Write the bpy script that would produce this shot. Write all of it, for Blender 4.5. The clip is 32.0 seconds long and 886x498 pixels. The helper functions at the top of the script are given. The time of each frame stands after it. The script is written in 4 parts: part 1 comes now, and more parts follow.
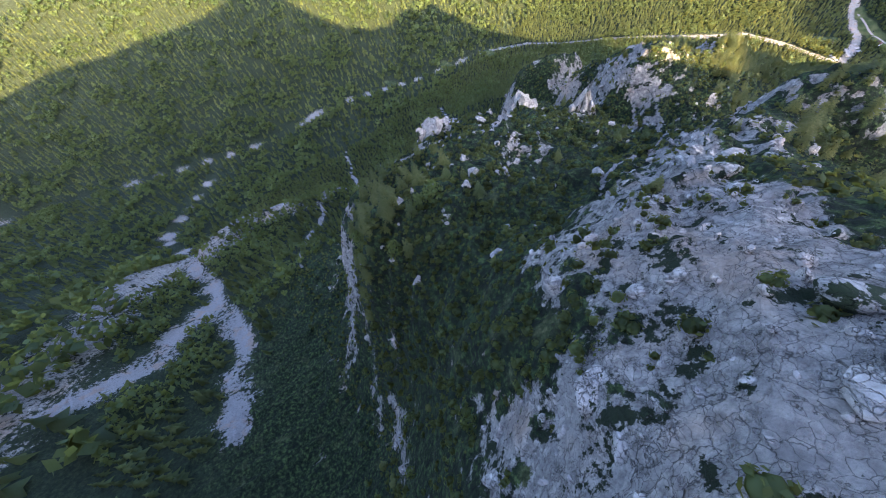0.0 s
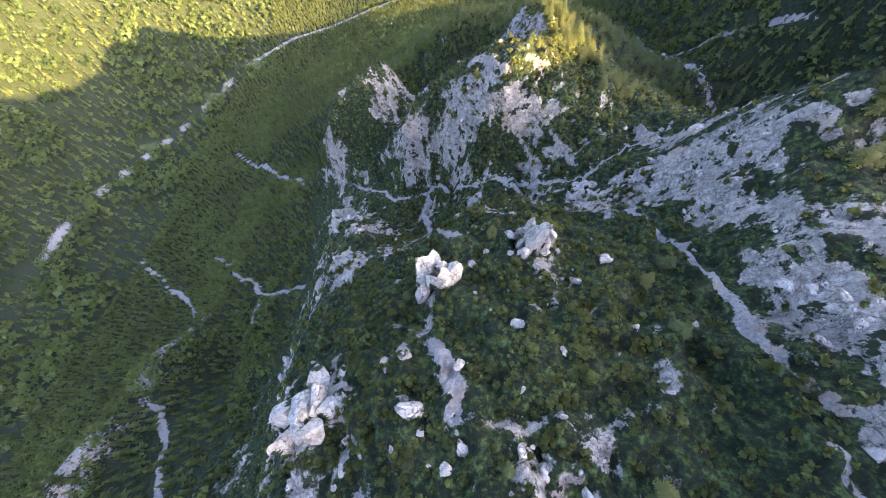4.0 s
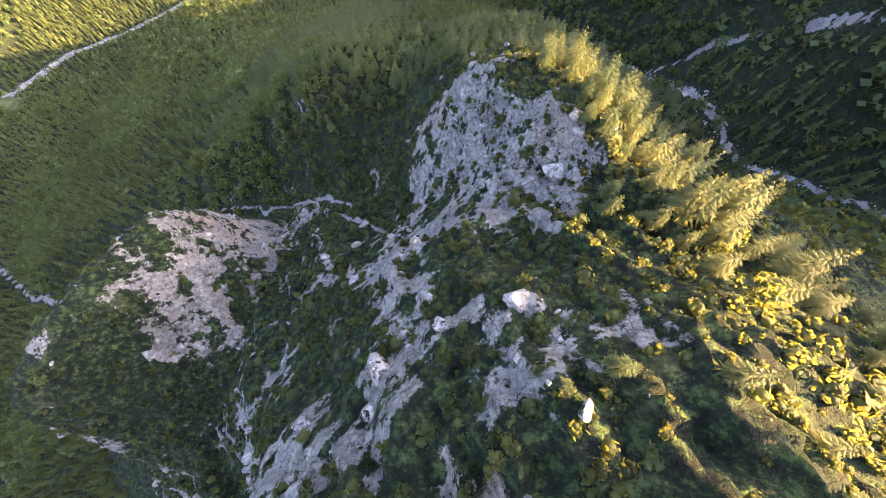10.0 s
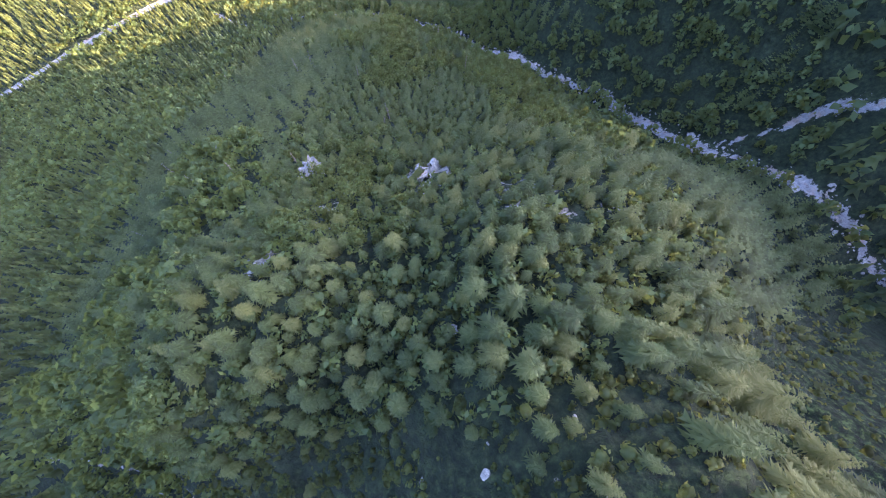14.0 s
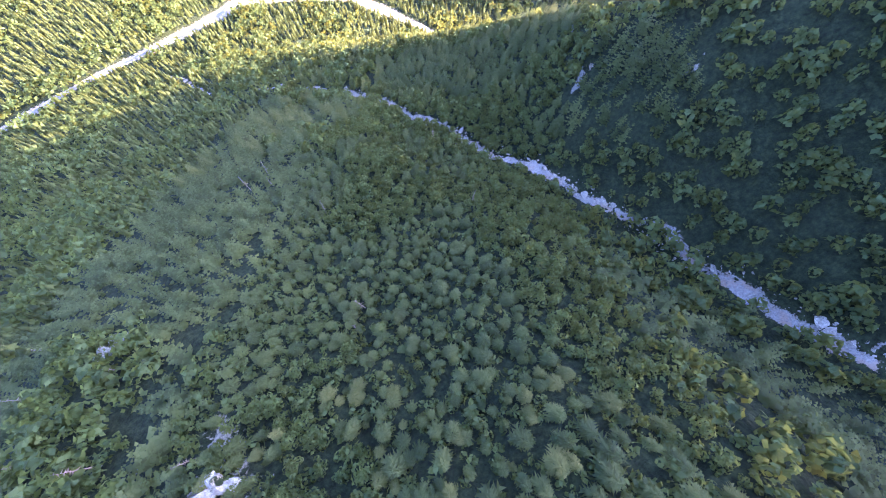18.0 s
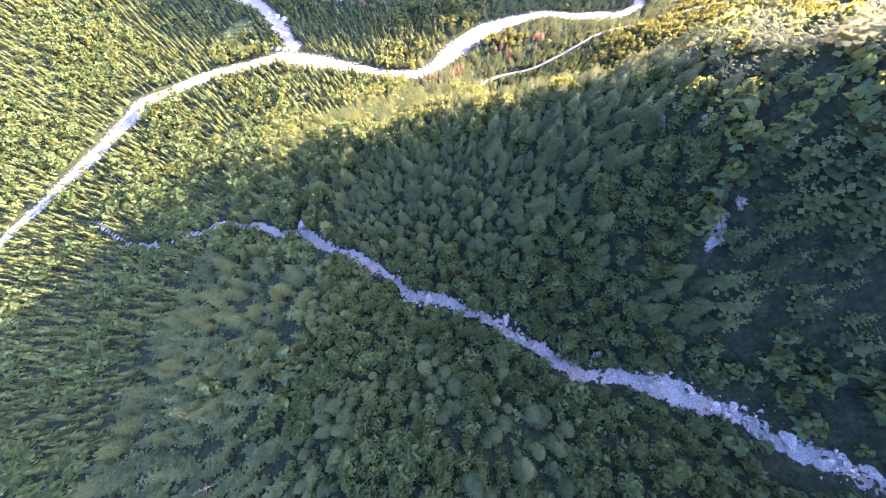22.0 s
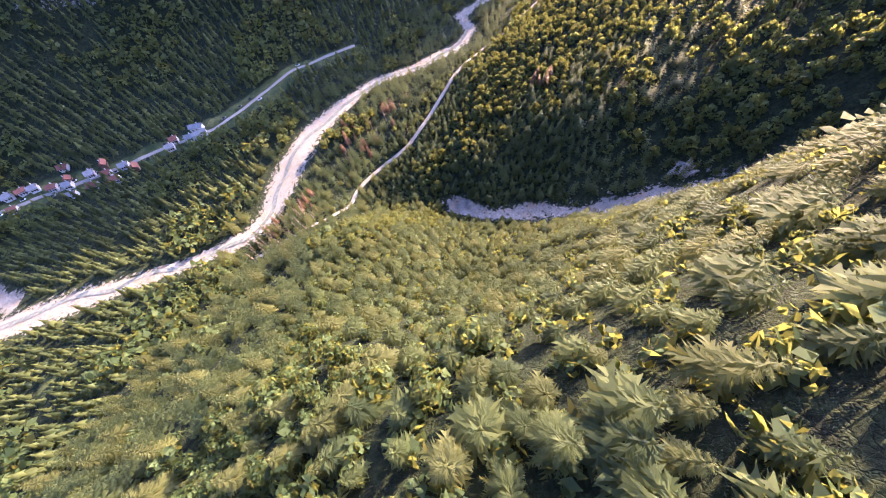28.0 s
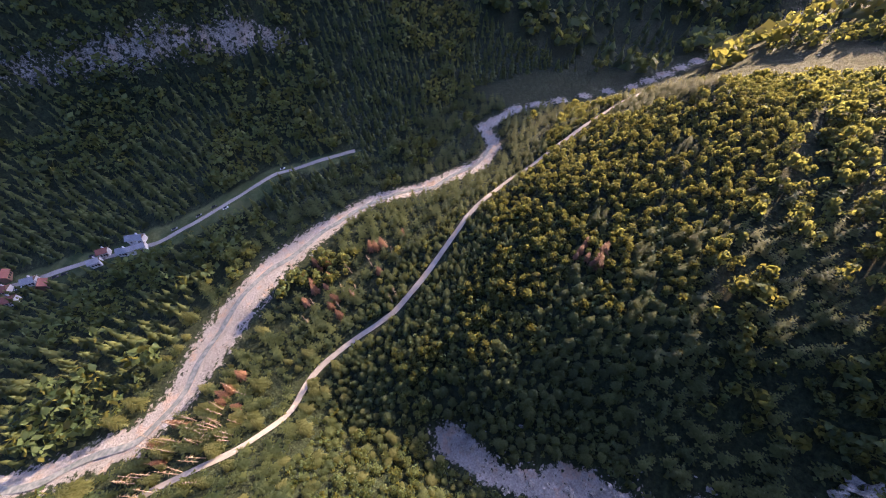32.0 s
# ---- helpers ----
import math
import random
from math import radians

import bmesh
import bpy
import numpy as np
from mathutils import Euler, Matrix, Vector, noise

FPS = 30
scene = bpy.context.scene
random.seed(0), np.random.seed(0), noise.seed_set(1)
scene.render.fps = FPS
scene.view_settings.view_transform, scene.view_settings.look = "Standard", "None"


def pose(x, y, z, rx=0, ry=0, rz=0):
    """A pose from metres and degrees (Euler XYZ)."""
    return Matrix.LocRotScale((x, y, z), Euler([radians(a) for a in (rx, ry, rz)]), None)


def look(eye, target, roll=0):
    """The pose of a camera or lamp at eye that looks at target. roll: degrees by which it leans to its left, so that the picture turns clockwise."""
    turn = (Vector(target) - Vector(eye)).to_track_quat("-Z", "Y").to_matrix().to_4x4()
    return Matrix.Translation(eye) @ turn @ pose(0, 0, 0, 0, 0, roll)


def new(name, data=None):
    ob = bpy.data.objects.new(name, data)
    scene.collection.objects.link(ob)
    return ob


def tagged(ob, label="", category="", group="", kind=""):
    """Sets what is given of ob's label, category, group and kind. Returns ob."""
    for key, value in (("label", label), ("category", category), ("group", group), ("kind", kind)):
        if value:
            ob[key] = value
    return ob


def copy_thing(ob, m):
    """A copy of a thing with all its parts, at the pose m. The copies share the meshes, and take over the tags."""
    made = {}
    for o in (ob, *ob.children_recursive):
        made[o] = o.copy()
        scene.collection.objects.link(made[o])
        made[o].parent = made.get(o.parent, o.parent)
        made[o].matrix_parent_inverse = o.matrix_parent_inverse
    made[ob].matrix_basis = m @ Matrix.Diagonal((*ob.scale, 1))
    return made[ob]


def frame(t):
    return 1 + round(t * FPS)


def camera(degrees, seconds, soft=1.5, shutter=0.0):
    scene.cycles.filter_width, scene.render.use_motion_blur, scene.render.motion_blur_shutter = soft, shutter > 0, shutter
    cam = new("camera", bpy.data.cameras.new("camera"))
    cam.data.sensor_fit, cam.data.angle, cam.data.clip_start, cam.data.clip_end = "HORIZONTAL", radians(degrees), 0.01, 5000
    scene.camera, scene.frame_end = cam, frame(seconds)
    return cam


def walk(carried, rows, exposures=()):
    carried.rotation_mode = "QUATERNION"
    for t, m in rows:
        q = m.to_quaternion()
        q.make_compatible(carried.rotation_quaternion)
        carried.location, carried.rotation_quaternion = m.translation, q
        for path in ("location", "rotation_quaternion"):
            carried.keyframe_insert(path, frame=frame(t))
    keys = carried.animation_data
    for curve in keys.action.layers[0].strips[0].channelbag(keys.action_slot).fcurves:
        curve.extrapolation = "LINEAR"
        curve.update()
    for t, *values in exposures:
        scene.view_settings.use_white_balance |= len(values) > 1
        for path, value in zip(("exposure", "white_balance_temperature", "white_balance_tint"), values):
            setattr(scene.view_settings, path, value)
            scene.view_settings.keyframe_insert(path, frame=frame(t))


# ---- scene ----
# ---- camera ----
PATH = (
    (0, 338.32, -901.15, 555.73, 32.604, 10.111, 47.047),
    (0.5, 324.84, -891.10, 554.70, 32.702, 10.665, 35.513),
    (1, 311.72, -880.79, 552.72, 31.583, 9.931, 26.352),
    (1.5, 299.70, -869.84, 550.22, 30.306, 8.247, 18.331),
    (2, 288.85, -858.76, 547.56, 27.844, 8.084, 14.472),
    (2.5, 279.29, -847.10, 544.62, 25.587, 8.149, 12.634),
    (3, 270.98, -834.29, 541.42, 24.551, 8.147, 11.726),
    (3.5, 263.71, -820.75, 537.64, 23.673, 7.611, 10.901),
    (5.5, 245.14, -768.12, 505.30, 23.533, 2.941, 6.680),
    (6, 241.13, -753.65, 498.30, 23.571, 2.207, 5.284),
    (6.5, 238.15, -738.58, 491.83, 23.523, 1.149, 2.736),
    (7, 235.44, -723.60, 485.85, 22.883, 0.391, 1.331),
    (7.5, 232.94, -708.63, 479.77, 22.007, -0.026, 0.078),
    (8, 231.03, -693.61, 474.14, 20.998, -0.045, -1.108),
    (8.5, 229.70, -678.43, 469.02, 20.182, -0.138, -2.718),
    (9, 229.52, -663.25, 463.73, 19.645, -0.469, -4.506),
    (9.5, 229.91, -647.99, 457.86, 19.223, -0.892, -6.208),
    (10, 230.29, -632.81, 451.19, 19.212, -1.383, -7.673),
    (10.5, 230.63, -617.65, 445.07, 18.782, -1.667, -9.066),
    (11, 231.22, -602.68, 438.73, 18.926, -2.478, -10.143),
    (11.5, 231.81, -587.76, 433.08, 18.833, -2.518, -11.351),
    (12, 233.24, -573.05, 427.49, 18.779, -2.412, -12.193),
    (12.5, 235.25, -558.15, 421.57, 18.898, -2.147, -13.137),
    (13, 237.33, -542.65, 416.34, 18.787, -1.919, -14.187),
    (13.5, 239.95, -527.10, 411.56, 18.472, -1.998, -15.179),
    (14, 242.72, -511.88, 406.96, 18.012, -2.052, -16.191),
    (14.5, 245.29, -497.07, 402.17, 17.480, -2.103, -17.056),
    (16.5, 257.41, -464.38, 388.13, 23.123, -3.356, -16.400),
    (17, 261.12, -449.46, 383.07, 22.580, -2.850, -16.847),
    (17.5, 264.94, -434.06, 379.17, 22.020, -2.532, -17.305),
    (18, 268.86, -418.61, 375.89, 21.326, -2.165, -17.967),
    (18.5, 272.94, -403.19, 372.66, 20.668, -1.780, -18.594),
    (19, 276.86, -387.83, 368.92, 20.344, -0.918, -18.984),
    (19.5, 280.96, -372.80, 364.70, 20.161, -0.379, -19.557),
    (20, 285.16, -358.01, 360.15, 19.950, 0.266, -20.573),
    (20.5, 289.55, -343.31, 355.27, 19.599, 0.928, -21.741),
    (21, 294.14, -328.50, 350.30, 19.663, 1.880, -24.709),
    (21.5, 299.03, -313.94, 344.94, 19.944, 2.359, -28.671),
    (22, 304.28, -299.58, 339.37, 19.858, 3.096, -32.819),
    (22.5, 310.11, -285.38, 333.50, 19.707, 4.204, -36.495),
    (23, 317.16, -271.73, 327.56, 19.364, 3.578, -40.491),
    (23.5, 324.87, -258.38, 321.66, 19.072, 3.365, -44.965),
    (24, 332.72, -245.11, 316.58, 18.223, 4.761, -49.276),
    (24.5, 341.26, -232.49, 311.64, 17.060, 6.749, -53.771),
    (25, 351.05, -220.65, 305.92, 16.687, 8.117, -58.349),
    (25.5, 362.19, -210.80, 300.00, 16.429, 8.190, -63.074),
    (26, 373.73, -202.11, 292.51, 17.250, 6.383, -67.925),
    (26.5, 384.87, -195.07, 283.26, 18.039, 6.428, -71.510),
    (28.5, 398.30, -187.74, 219.90, 30.239, 4.822, -66.266),
    (29, 412.01, -183.52, 212.90, 30.325, 4.603, -65.058),
    (29.5, 426.58, -178.44, 207.41, 31.310, 4.003, -63.813),
    (30, 441.67, -172.80, 203.82, 35.130, 2.745, -62.609),
    (30.5, 456.71, -166.82, 203.27, 38.160, 2.184, -62.091),
    (31, 471.24, -160.46, 205.54, 40.327, 2.378, -62.048),
    (31.5, 485.33, -153.89, 209.22, 40.227, 2.684, -62.031),
    (32, 499.37, -147.22, 212.96, 37.456, 3.340, -62.005),
)
cam = camera(106.54, 32.0, 1.1)
EXPOSURES = ((0, 3.5, 5500, 22), (3, 4.0, 5800, 24), (6, 4.1, 6400, 26), (10, 4.1, 6400, 29), (14, 4.4, 5400, 33), (17, 4.7, 5100, 37), (20, 4.7, 5000, 37), (24, 4.1, 5000, 39), (26, 3.7, 5000, 40), (29, 3.05, 4900, 40), (31, 2.9, 4900, 40), (32, 2.4, 5000, 39))
walk(cam, [(r[0], pose(*r[1:])) for r in PATH], EXPOSURES)

# ---- world and sun ----
SUN_AZ, SUN_EL = 106.0, 17.0
world = bpy.data.worlds.new("sky")
scene.world = world
world.use_nodes = True
wn = world.node_tree
wn.nodes.clear()
sky = wn.nodes.new("ShaderNodeTexSky")
sky.sky_type, sky.sun_disc = "NISHITA", False
sky.sun_elevation, sky.sun_rotation = radians(SUN_EL), radians(SUN_AZ)
sky.air_density, sky.dust_density, sky.ozone_density = 0.85, 5.0, 0.8
back = wn.nodes.new("ShaderNodeBackground")
back.inputs["Strength"].default_value = 0.11
wout = wn.nodes.new("ShaderNodeOutputWorld")
wn.links.new(sky.outputs[0], back.inputs[0])
wn.links.new(back.outputs[0], wout.inputs[0])
sun_data = bpy.data.lights.new("sun", "SUN")
sun_data.energy, sun_data.angle, sun_data.color = 5.0, radians(0.5), (1.0, 0.66, 0.22)
sun = new("sun", sun_data)
saz, sel = radians(SUN_AZ), radians(SUN_EL)
sun_from = Vector((math.sin(saz) * math.cos(sel), math.cos(saz) * math.cos(sel), math.sin(sel)))
sun.matrix_world = look(sun_from * 1000, (0, 0, 0))


# ---- materials ----
def make_mat(name, rough=0.9):
    m = bpy.data.materials.new(name)
    m.use_nodes = True
    nt = m.node_tree
    b = nt.nodes["Principled BSDF"]
    b.inputs["Roughness"].default_value = rough
    b.inputs["Specular IOR Level"].default_value = 0.25
    return m, nt, b


def tex_noise(nt, scale, detail=4.0, rough=0.6, coord="Object"):
    tc = nt.nodes.new("ShaderNodeTexCoord")
    n = nt.nodes.new("ShaderNodeTexNoise")
    n.inputs["Scale"].default_value, n.inputs["Detail"].default_value = scale, detail
    n.inputs["Roughness"].default_value = rough
    nt.links.new(tc.outputs[coord], n.inputs["Vector"])
    return n


def ramp(nt, src, stops):
    r = nt.nodes.new("ShaderNodeValToRGB")
    e = r.color_ramp.elements
    while len(e) < len(stops):
        e.new(0.5)
    for el, (p, c) in zip(e, stops):
        el.position, el.color = p, (*c, 1.0)
    nt.links.new(src, r.inputs[0])
    return r


def mix_rgb(nt, fac, a, b, kind="MIX"):
    m = nt.nodes.new("ShaderNodeMix")
    m.data_type, m.blend_type = "RGBA", kind
    for sock, v in ((m.inputs[0], fac), (m.inputs[6], a), (m.inputs[7], b)):
        if isinstance(v, (int, float)):
            sock.default_value = v
        elif isinstance(v, tuple):
            sock.default_value = (*v, 1.0)
        else:
            nt.links.new(v, sock)
    return m.outputs[2]


def math_node(nt, op, a, b=0.0, clamp=False):
    m = nt.nodes.new("ShaderNodeMath")
    m.operation, m.use_clamp = op, clamp
    for sock, v in ((m.inputs[0], a), (m.inputs[1], b)):
        if isinstance(v, (int, float)):
            sock.default_value = v
        else:
            nt.links.new(v, sock)
    return m.outputs[0]


def smooth_step(nt, src, lo, hi):
    m = nt.nodes.new("ShaderNodeMapRange")
    m.interpolation_type = "SMOOTHSTEP"
    m.inputs["From Min"].default_value, m.inputs["From Max"].default_value = lo, hi
    nt.links.new(src, m.inputs["Value"])
    return m.outputs["Result"]


def add_bump(nt, b, src, dist, strength=0.8):
    bp = nt.nodes.new("ShaderNodeBump")
    bp.inputs["Distance"].default_value, bp.inputs["Strength"].default_value = dist, strength
    nt.links.new(src, bp.inputs["Height"])
    nt.links.new(bp.outputs[0], b.inputs["Normal"])


def stretched(nt, scale, turn=(0.0, 0.0, 0.0), wobble=None):
    """Object coordinates, scaled and turned, bent by a noise where one is given."""
    tc = nt.nodes.new("ShaderNodeTexCoord")
    lay = nt.nodes.new("ShaderNodeMapping")
    lay.inputs["Rotation"].default_value, lay.inputs["Scale"].default_value = turn, scale
    nt.links.new(tc.outputs["Object"], lay.inputs["Vector"])
    if wobble is None:
        return lay.outputs[0]
    add = nt.nodes.new("ShaderNodeVectorMath")
    add.operation = "MULTIPLY_ADD"
    add.inputs[1].default_value = (1.7, 1.7, 1.7)
    nt.links.new(wobble, add.inputs[0])
    nt.links.new(lay.outputs[0], add.inputs[2])
    return add.outputs[0]


def rock_colour(nt, k=1.0):
    """Pale limestone: jointed blocks, grey weathering, dark water streaks and warm fresh breaks."""
    big = tex_noise(nt, 0.05 * k, 5.0, 0.6)
    fine = tex_noise(nt, 0.8 * k, 9.0, 0.72)
    bend = tex_noise(nt, 0.30 * k, 4.0, 0.6)
    c = ramp(nt, fine.outputs[0], [(0.30, (0.155, 0.147, 0.132)), (0.44, (0.30, 0.285, 0.255)), (0.56, (0.425, 0.402, 0.36)), (0.70, (0.58, 0.552, 0.49))])
    warm = smooth_step(nt, big.outputs[0], 0.52, 0.66)
    col = mix_rgb(nt, math_node(nt, "MULTIPLY", warm, 0.5), c.outputs[0], (0.47, 0.33, 0.23))
    col = mix_rgb(nt, math_node(nt, "MULTIPLY", math_node(nt, "SUBTRACT", 1.0, smooth_step(nt, big.outputs[0], 0.34, 0.46)), 0.55), col, (0.15, 0.147, 0.138))
    # water streaks run down the faces
    st = nt.nodes.new("ShaderNodeTexNoise")
    st.inputs["Scale"].default_value, st.inputs["Detail"].default_value, st.inputs["Roughness"].default_value = 1.0, 6.0, 0.7
    nt.links.new(stretched(nt, (0.4 * k, 0.4 * k, 0.08 * k)), st.inputs["Vector"])
    col = mix_rgb(nt, math_node(nt, "MULTIPLY", smooth_step(nt, st.outputs[0], 0.56, 0.72), 0.5), col, (0.10, 0.098, 0.092))
    # joints part the rock into blocks of three sizes; each block has its own tone and stands at its own depth
    relief = math_node(nt, "MULTIPLY", fine.outputs[0], 0.45)
    for size, width, deep in ((0.085, 0.030, 1.6), (0.24, 0.045, 0.8), (0.75, 0.05, 0.3)):
        at = stretched(nt, (size * k, size * 1.25 * k, size * 1.7 * k), (0.3, 0.22, size * 7), bend.outputs["Color"])
        edge, cell = nt.nodes.new("ShaderNodeTexVoronoi"), nt.nodes.new("ShaderNodeTexVoronoi")
        edge.feature = "DISTANCE_TO_EDGE"
        for v in (edge, cell):
            v.inputs["Scale"].default_value = 1.0
            nt.links.new(at, v.inputs["Vector"])
        e = smooth_step(nt, edge.outputs["Distance"], 0.0, width)
        tone = nt.nodes.new("ShaderNodeSeparateColor")
        nt.links.new(cell.outputs["Color"], tone.inputs[0])
        col = mix_rgb(nt, math_node(nt, "MULTIPLY", smooth_step(nt, tone.outputs[0], 0.5, 1.0), 0.32), col, (0.20, 0.195, 0.185))
        # dark joints, with the crevices' own shade painted into their colour
        crack = math_node(nt, "MULTIPLY", math_node(nt, "SUBTRACT", 1.0, e), smooth_step(nt, tone.outputs[2], 0.25, 0.7))
        col = mix_rgb(nt, math_node(nt, "MULTIPLY", crack, 0.7), col, (0.028, 0.028, 0.025))
        relief = math_node(nt, "ADD", relief, math_node(nt, "MULTIPLY", math_node(nt, "ADD", e, math_node(nt, "MULTIPLY", tone.outputs[1], 1.2)), deep * 0.35))
    # cushions of turf and dwarf pine in the rock
    tuft = tex_noise(nt, 0.17 * k, 7.0, 0.7)
    col = mix_rgb(nt, smooth_step(nt, tuft.outputs[0], 0.56, 0.585), col, (0.016, 0.026, 0.010))
    return col, relief


def mat_ground():
    m, nt, b = make_mat("mountain_ground", 0.95)
    rock, fine = rock_colour(nt)
    # turf, dwarf shrubs and bare soil; the turf's near-black patches paint in deep shade
    n1, n2 = tex_noise(nt, 0.12, 5.0, 0.65), tex_noise(nt, 0.55, 9.0, 0.75)
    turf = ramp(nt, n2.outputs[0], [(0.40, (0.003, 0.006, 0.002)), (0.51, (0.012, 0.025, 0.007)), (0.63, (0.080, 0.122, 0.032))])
    soil = ramp(nt, n2.outputs[0], [(0.36, (0.012, 0.016, 0.007)), (0.52, (0.05, 0.066, 0.022)), (0.68, (0.15, 0.155, 0.075))])
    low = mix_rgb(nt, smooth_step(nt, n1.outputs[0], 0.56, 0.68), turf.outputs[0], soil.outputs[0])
    al = nt.nodes.new("ShaderNodeAttribute")
    al.attribute_name = "litter"
    floor = ramp(nt, n2.outputs[0], [(0.36, (0.006, 0.011, 0.005)), (0.5, (0.020, 0.032, 0.013)), (0.66, (0.046, 0.064, 0.024))])
    low = mix_rgb(nt, al.outputs["Fac"], low, floor.outputs[0])
    # rock shows where the slope or the outcrop mask says so
    at = nt.nodes.new("ShaderNodeAttribute")
    at.attribute_name = "rock"
    fray = tex_noise(nt, 0.35, 6.0, 0.75)
    rmask = smooth_step(nt, math_node(nt, "ADD", at.outputs["Fac"], math_node(nt, "MULTIPLY", math_node(nt, "SUBTRACT", fray.outputs[0], 0.5), 1.5)), 0.44, 0.56)
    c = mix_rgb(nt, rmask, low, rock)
    # gravel of streams and chutes
    ag = nt.nodes.new("ShaderNodeAttribute")
    ag.attribute_name = "gravel"
    gn = tex_noise(nt, 1.6, 5.0, 0.75)
    gcol = ramp(nt, gn.outputs[0], [(0.28, (0.13, 0.13, 0.13)), (0.5, (0.29, 0.285, 0.28)), (0.75, (0.43, 0.42, 0.41))])
    gcol = mix_rgb(nt, math_node(nt, "MULTIPLY", smooth_step(nt, n1.outputs[0], 0.52, 0.64), 0.55), gcol.outputs[0], (0.36, 0.25, 0.18))
    gmask = smooth_step(nt, math_node(nt, "ADD", ag.outputs["Fac"], math_node(nt, "MULTIPLY", math_node(nt, "SUBTRACT", fray.outputs[0], 0.5), 1.7)), 0.46, 0.56)
    c = mix_rgb(nt, gmask, c, gcol)
    aw = nt.nodes.new("ShaderNodeAttribute")
    aw.attribute_name = "meadow"
    mn = tex_noise(nt, 0.06, 4.0)
    mcol = ramp(nt, mn.outputs[0], [(0.35, (0.035, 0.06, 0.02)), (0.65, (0.10, 0.12, 0.045))])
    c = mix_rgb(nt, smooth_step(nt, aw.outputs["Fac"], 0.4, 0.6), c, mcol.outputs[0])
    nt.links.new(c, b.inputs["Base Color"])
    add_bump(nt, b, math_node(nt, "ADD", fine, math_node(nt, "MULTIPLY", n2.outputs[0], 0.7)), 2.2, 1.0)
    return m


def mat_leaf(name, dark, light, sheen=0.56):
    m, nt, b = make_mat(name, 0.7)
    oi = nt.nodes.new("ShaderNodeObjectInfo")
    tint = nt.nodes.new("ShaderNodeAttribute")
    tint.attribute_name = "tint"
    rnd = math_node(nt, "FRACT", math_node(nt, "ADD", oi.outputs["Random"], tint.outputs["Fac"]))
    n = tex_noise(nt, 0.9, 4.0, 0.7)
    geo = nt.nodes.new("ShaderNodeNewGeometry")
    spray = math_node(nt, "POWER", geo.outputs["Random Per Island"], 1.6)
    f = math_node(nt, "ADD", math_node(nt, "MULTIPLY", rnd, 0.42), math_node(nt, "MULTIPLY", n.outputs[0], 0.35))
    f = math_node(nt, "ADD", f, math_node(nt, "MULTIPLY", spray, 0.55))
    c = ramp(nt, f, [(0.22, dark), (0.55, tuple(0.62 * a + 0.38 * e for a, e in zip(dark, light))), (0.95, light)])
    nt.links.new(c.outputs[0], b.inputs["Base Color"])
    tr = nt.nodes.new("ShaderNodeBsdfTranslucent")
    nt.links.new(mix_rgb(nt, 0.5, c.outputs[0], (0.38, 0.35, 0.05)), tr.inputs["Color"])
    mx = nt.nodes.new("ShaderNodeMixShader")
    mx.inputs[0].default_value = sheen
    out = nt.nodes["Material Output"]
    nt.links.new(b.outputs[0], mx.inputs[1])
    nt.links.new(tr.outputs[0], mx.inputs[2])
    nt.links.new(mx.outputs[0], out.inputs[0])
    return m


def mat_plain(name, dark, light, scale=2.0, rough=0.85, bump=0.05):
    m, nt, b = make_mat(name, rough)
    n = tex_noise(nt, scale, 5.0, 0.7)
    big = tex_noise(nt, scale * 0.12, 3.0)
    f = math_node(nt, "ADD", math_node(nt, "MULTIPLY", n.outputs[0], 0.6), math_node(nt, "MULTIPLY", big.outputs[0], 0.4))
    c = ramp(nt, f, [(0.3, dark), (0.7, light)])
    nt.links.new(c.outputs[0], b.inputs["Base Color"])
    if bump:
        add_bump(nt, b, n.outputs[0], bump)
    return m


def mat_rock(name, k):
    m, nt, b = make_mat(name, 0.92)
    c, fine = rock_colour(nt, k)
    nt.links.new(c, b.inputs["Base Color"])
    add_bump(nt, b, fine, 0.8 / k, 1.0)
    return m


GROUND = mat_ground()
ROCK = mat_rock("limestone", 1.0)
BOULDER = mat_rock("boulder_limestone", 2.6)
SPRUCE = mat_leaf("spruce_needles", (0.016, 0.036, 0.020), (0.115, 0.145, 0.052))
LARCH = mat_leaf("larch_needles", (0.055, 0.072, 0.026), (0.155, 0.170, 0.060))
BEECH = mat_leaf("beech_leaves", (0.016, 0.038, 0.018), (0.095, 0.140, 0.056))
PINE = mat_leaf("dwarf_pine_needles", (0.010, 0.021, 0.008), (0.075, 0.102, 0.036))
RUST = mat_leaf("rusty_needles", (0.07, 0.035, 0.02), (0.24, 0.13, 0.075), 0.2)
BARK = mat_plain("bark", (0.05, 0.04, 0.03), (0.16, 0.13, 0.10), 3.0)
DEADWOOD = mat_plain("dead_wood", (0.16, 0.12, 0.09), (0.36, 0.29, 0.23), 3.0)
GRAVEL = mat_plain("river_gravel", (0.18, 0.18, 0.18), (0.46, 0.45, 0.44), 0.8, 0.95, 0.15)
ROADDIRT = mat_plain("road_gravel", (0.15, 0.14, 0.125), (0.28, 0.265, 0.24), 0.8, 0.95, 0.05)


# ---- land form: crests, streams and foot lines (x, y, height above the river) ----
def lattice(ix, iy, seed):
    h = (ix.astype(np.int64) * 374761393 + iy.astype(np.int64) * 668265263 + seed * 974634777) & 0x7FFFFFFF
    h = (h ^ (h >> 13)) * 1274126177 & 0x7FFFFFFF
    return ((h ^ (h >> 16)) & 0xFFFF) / 65535.0


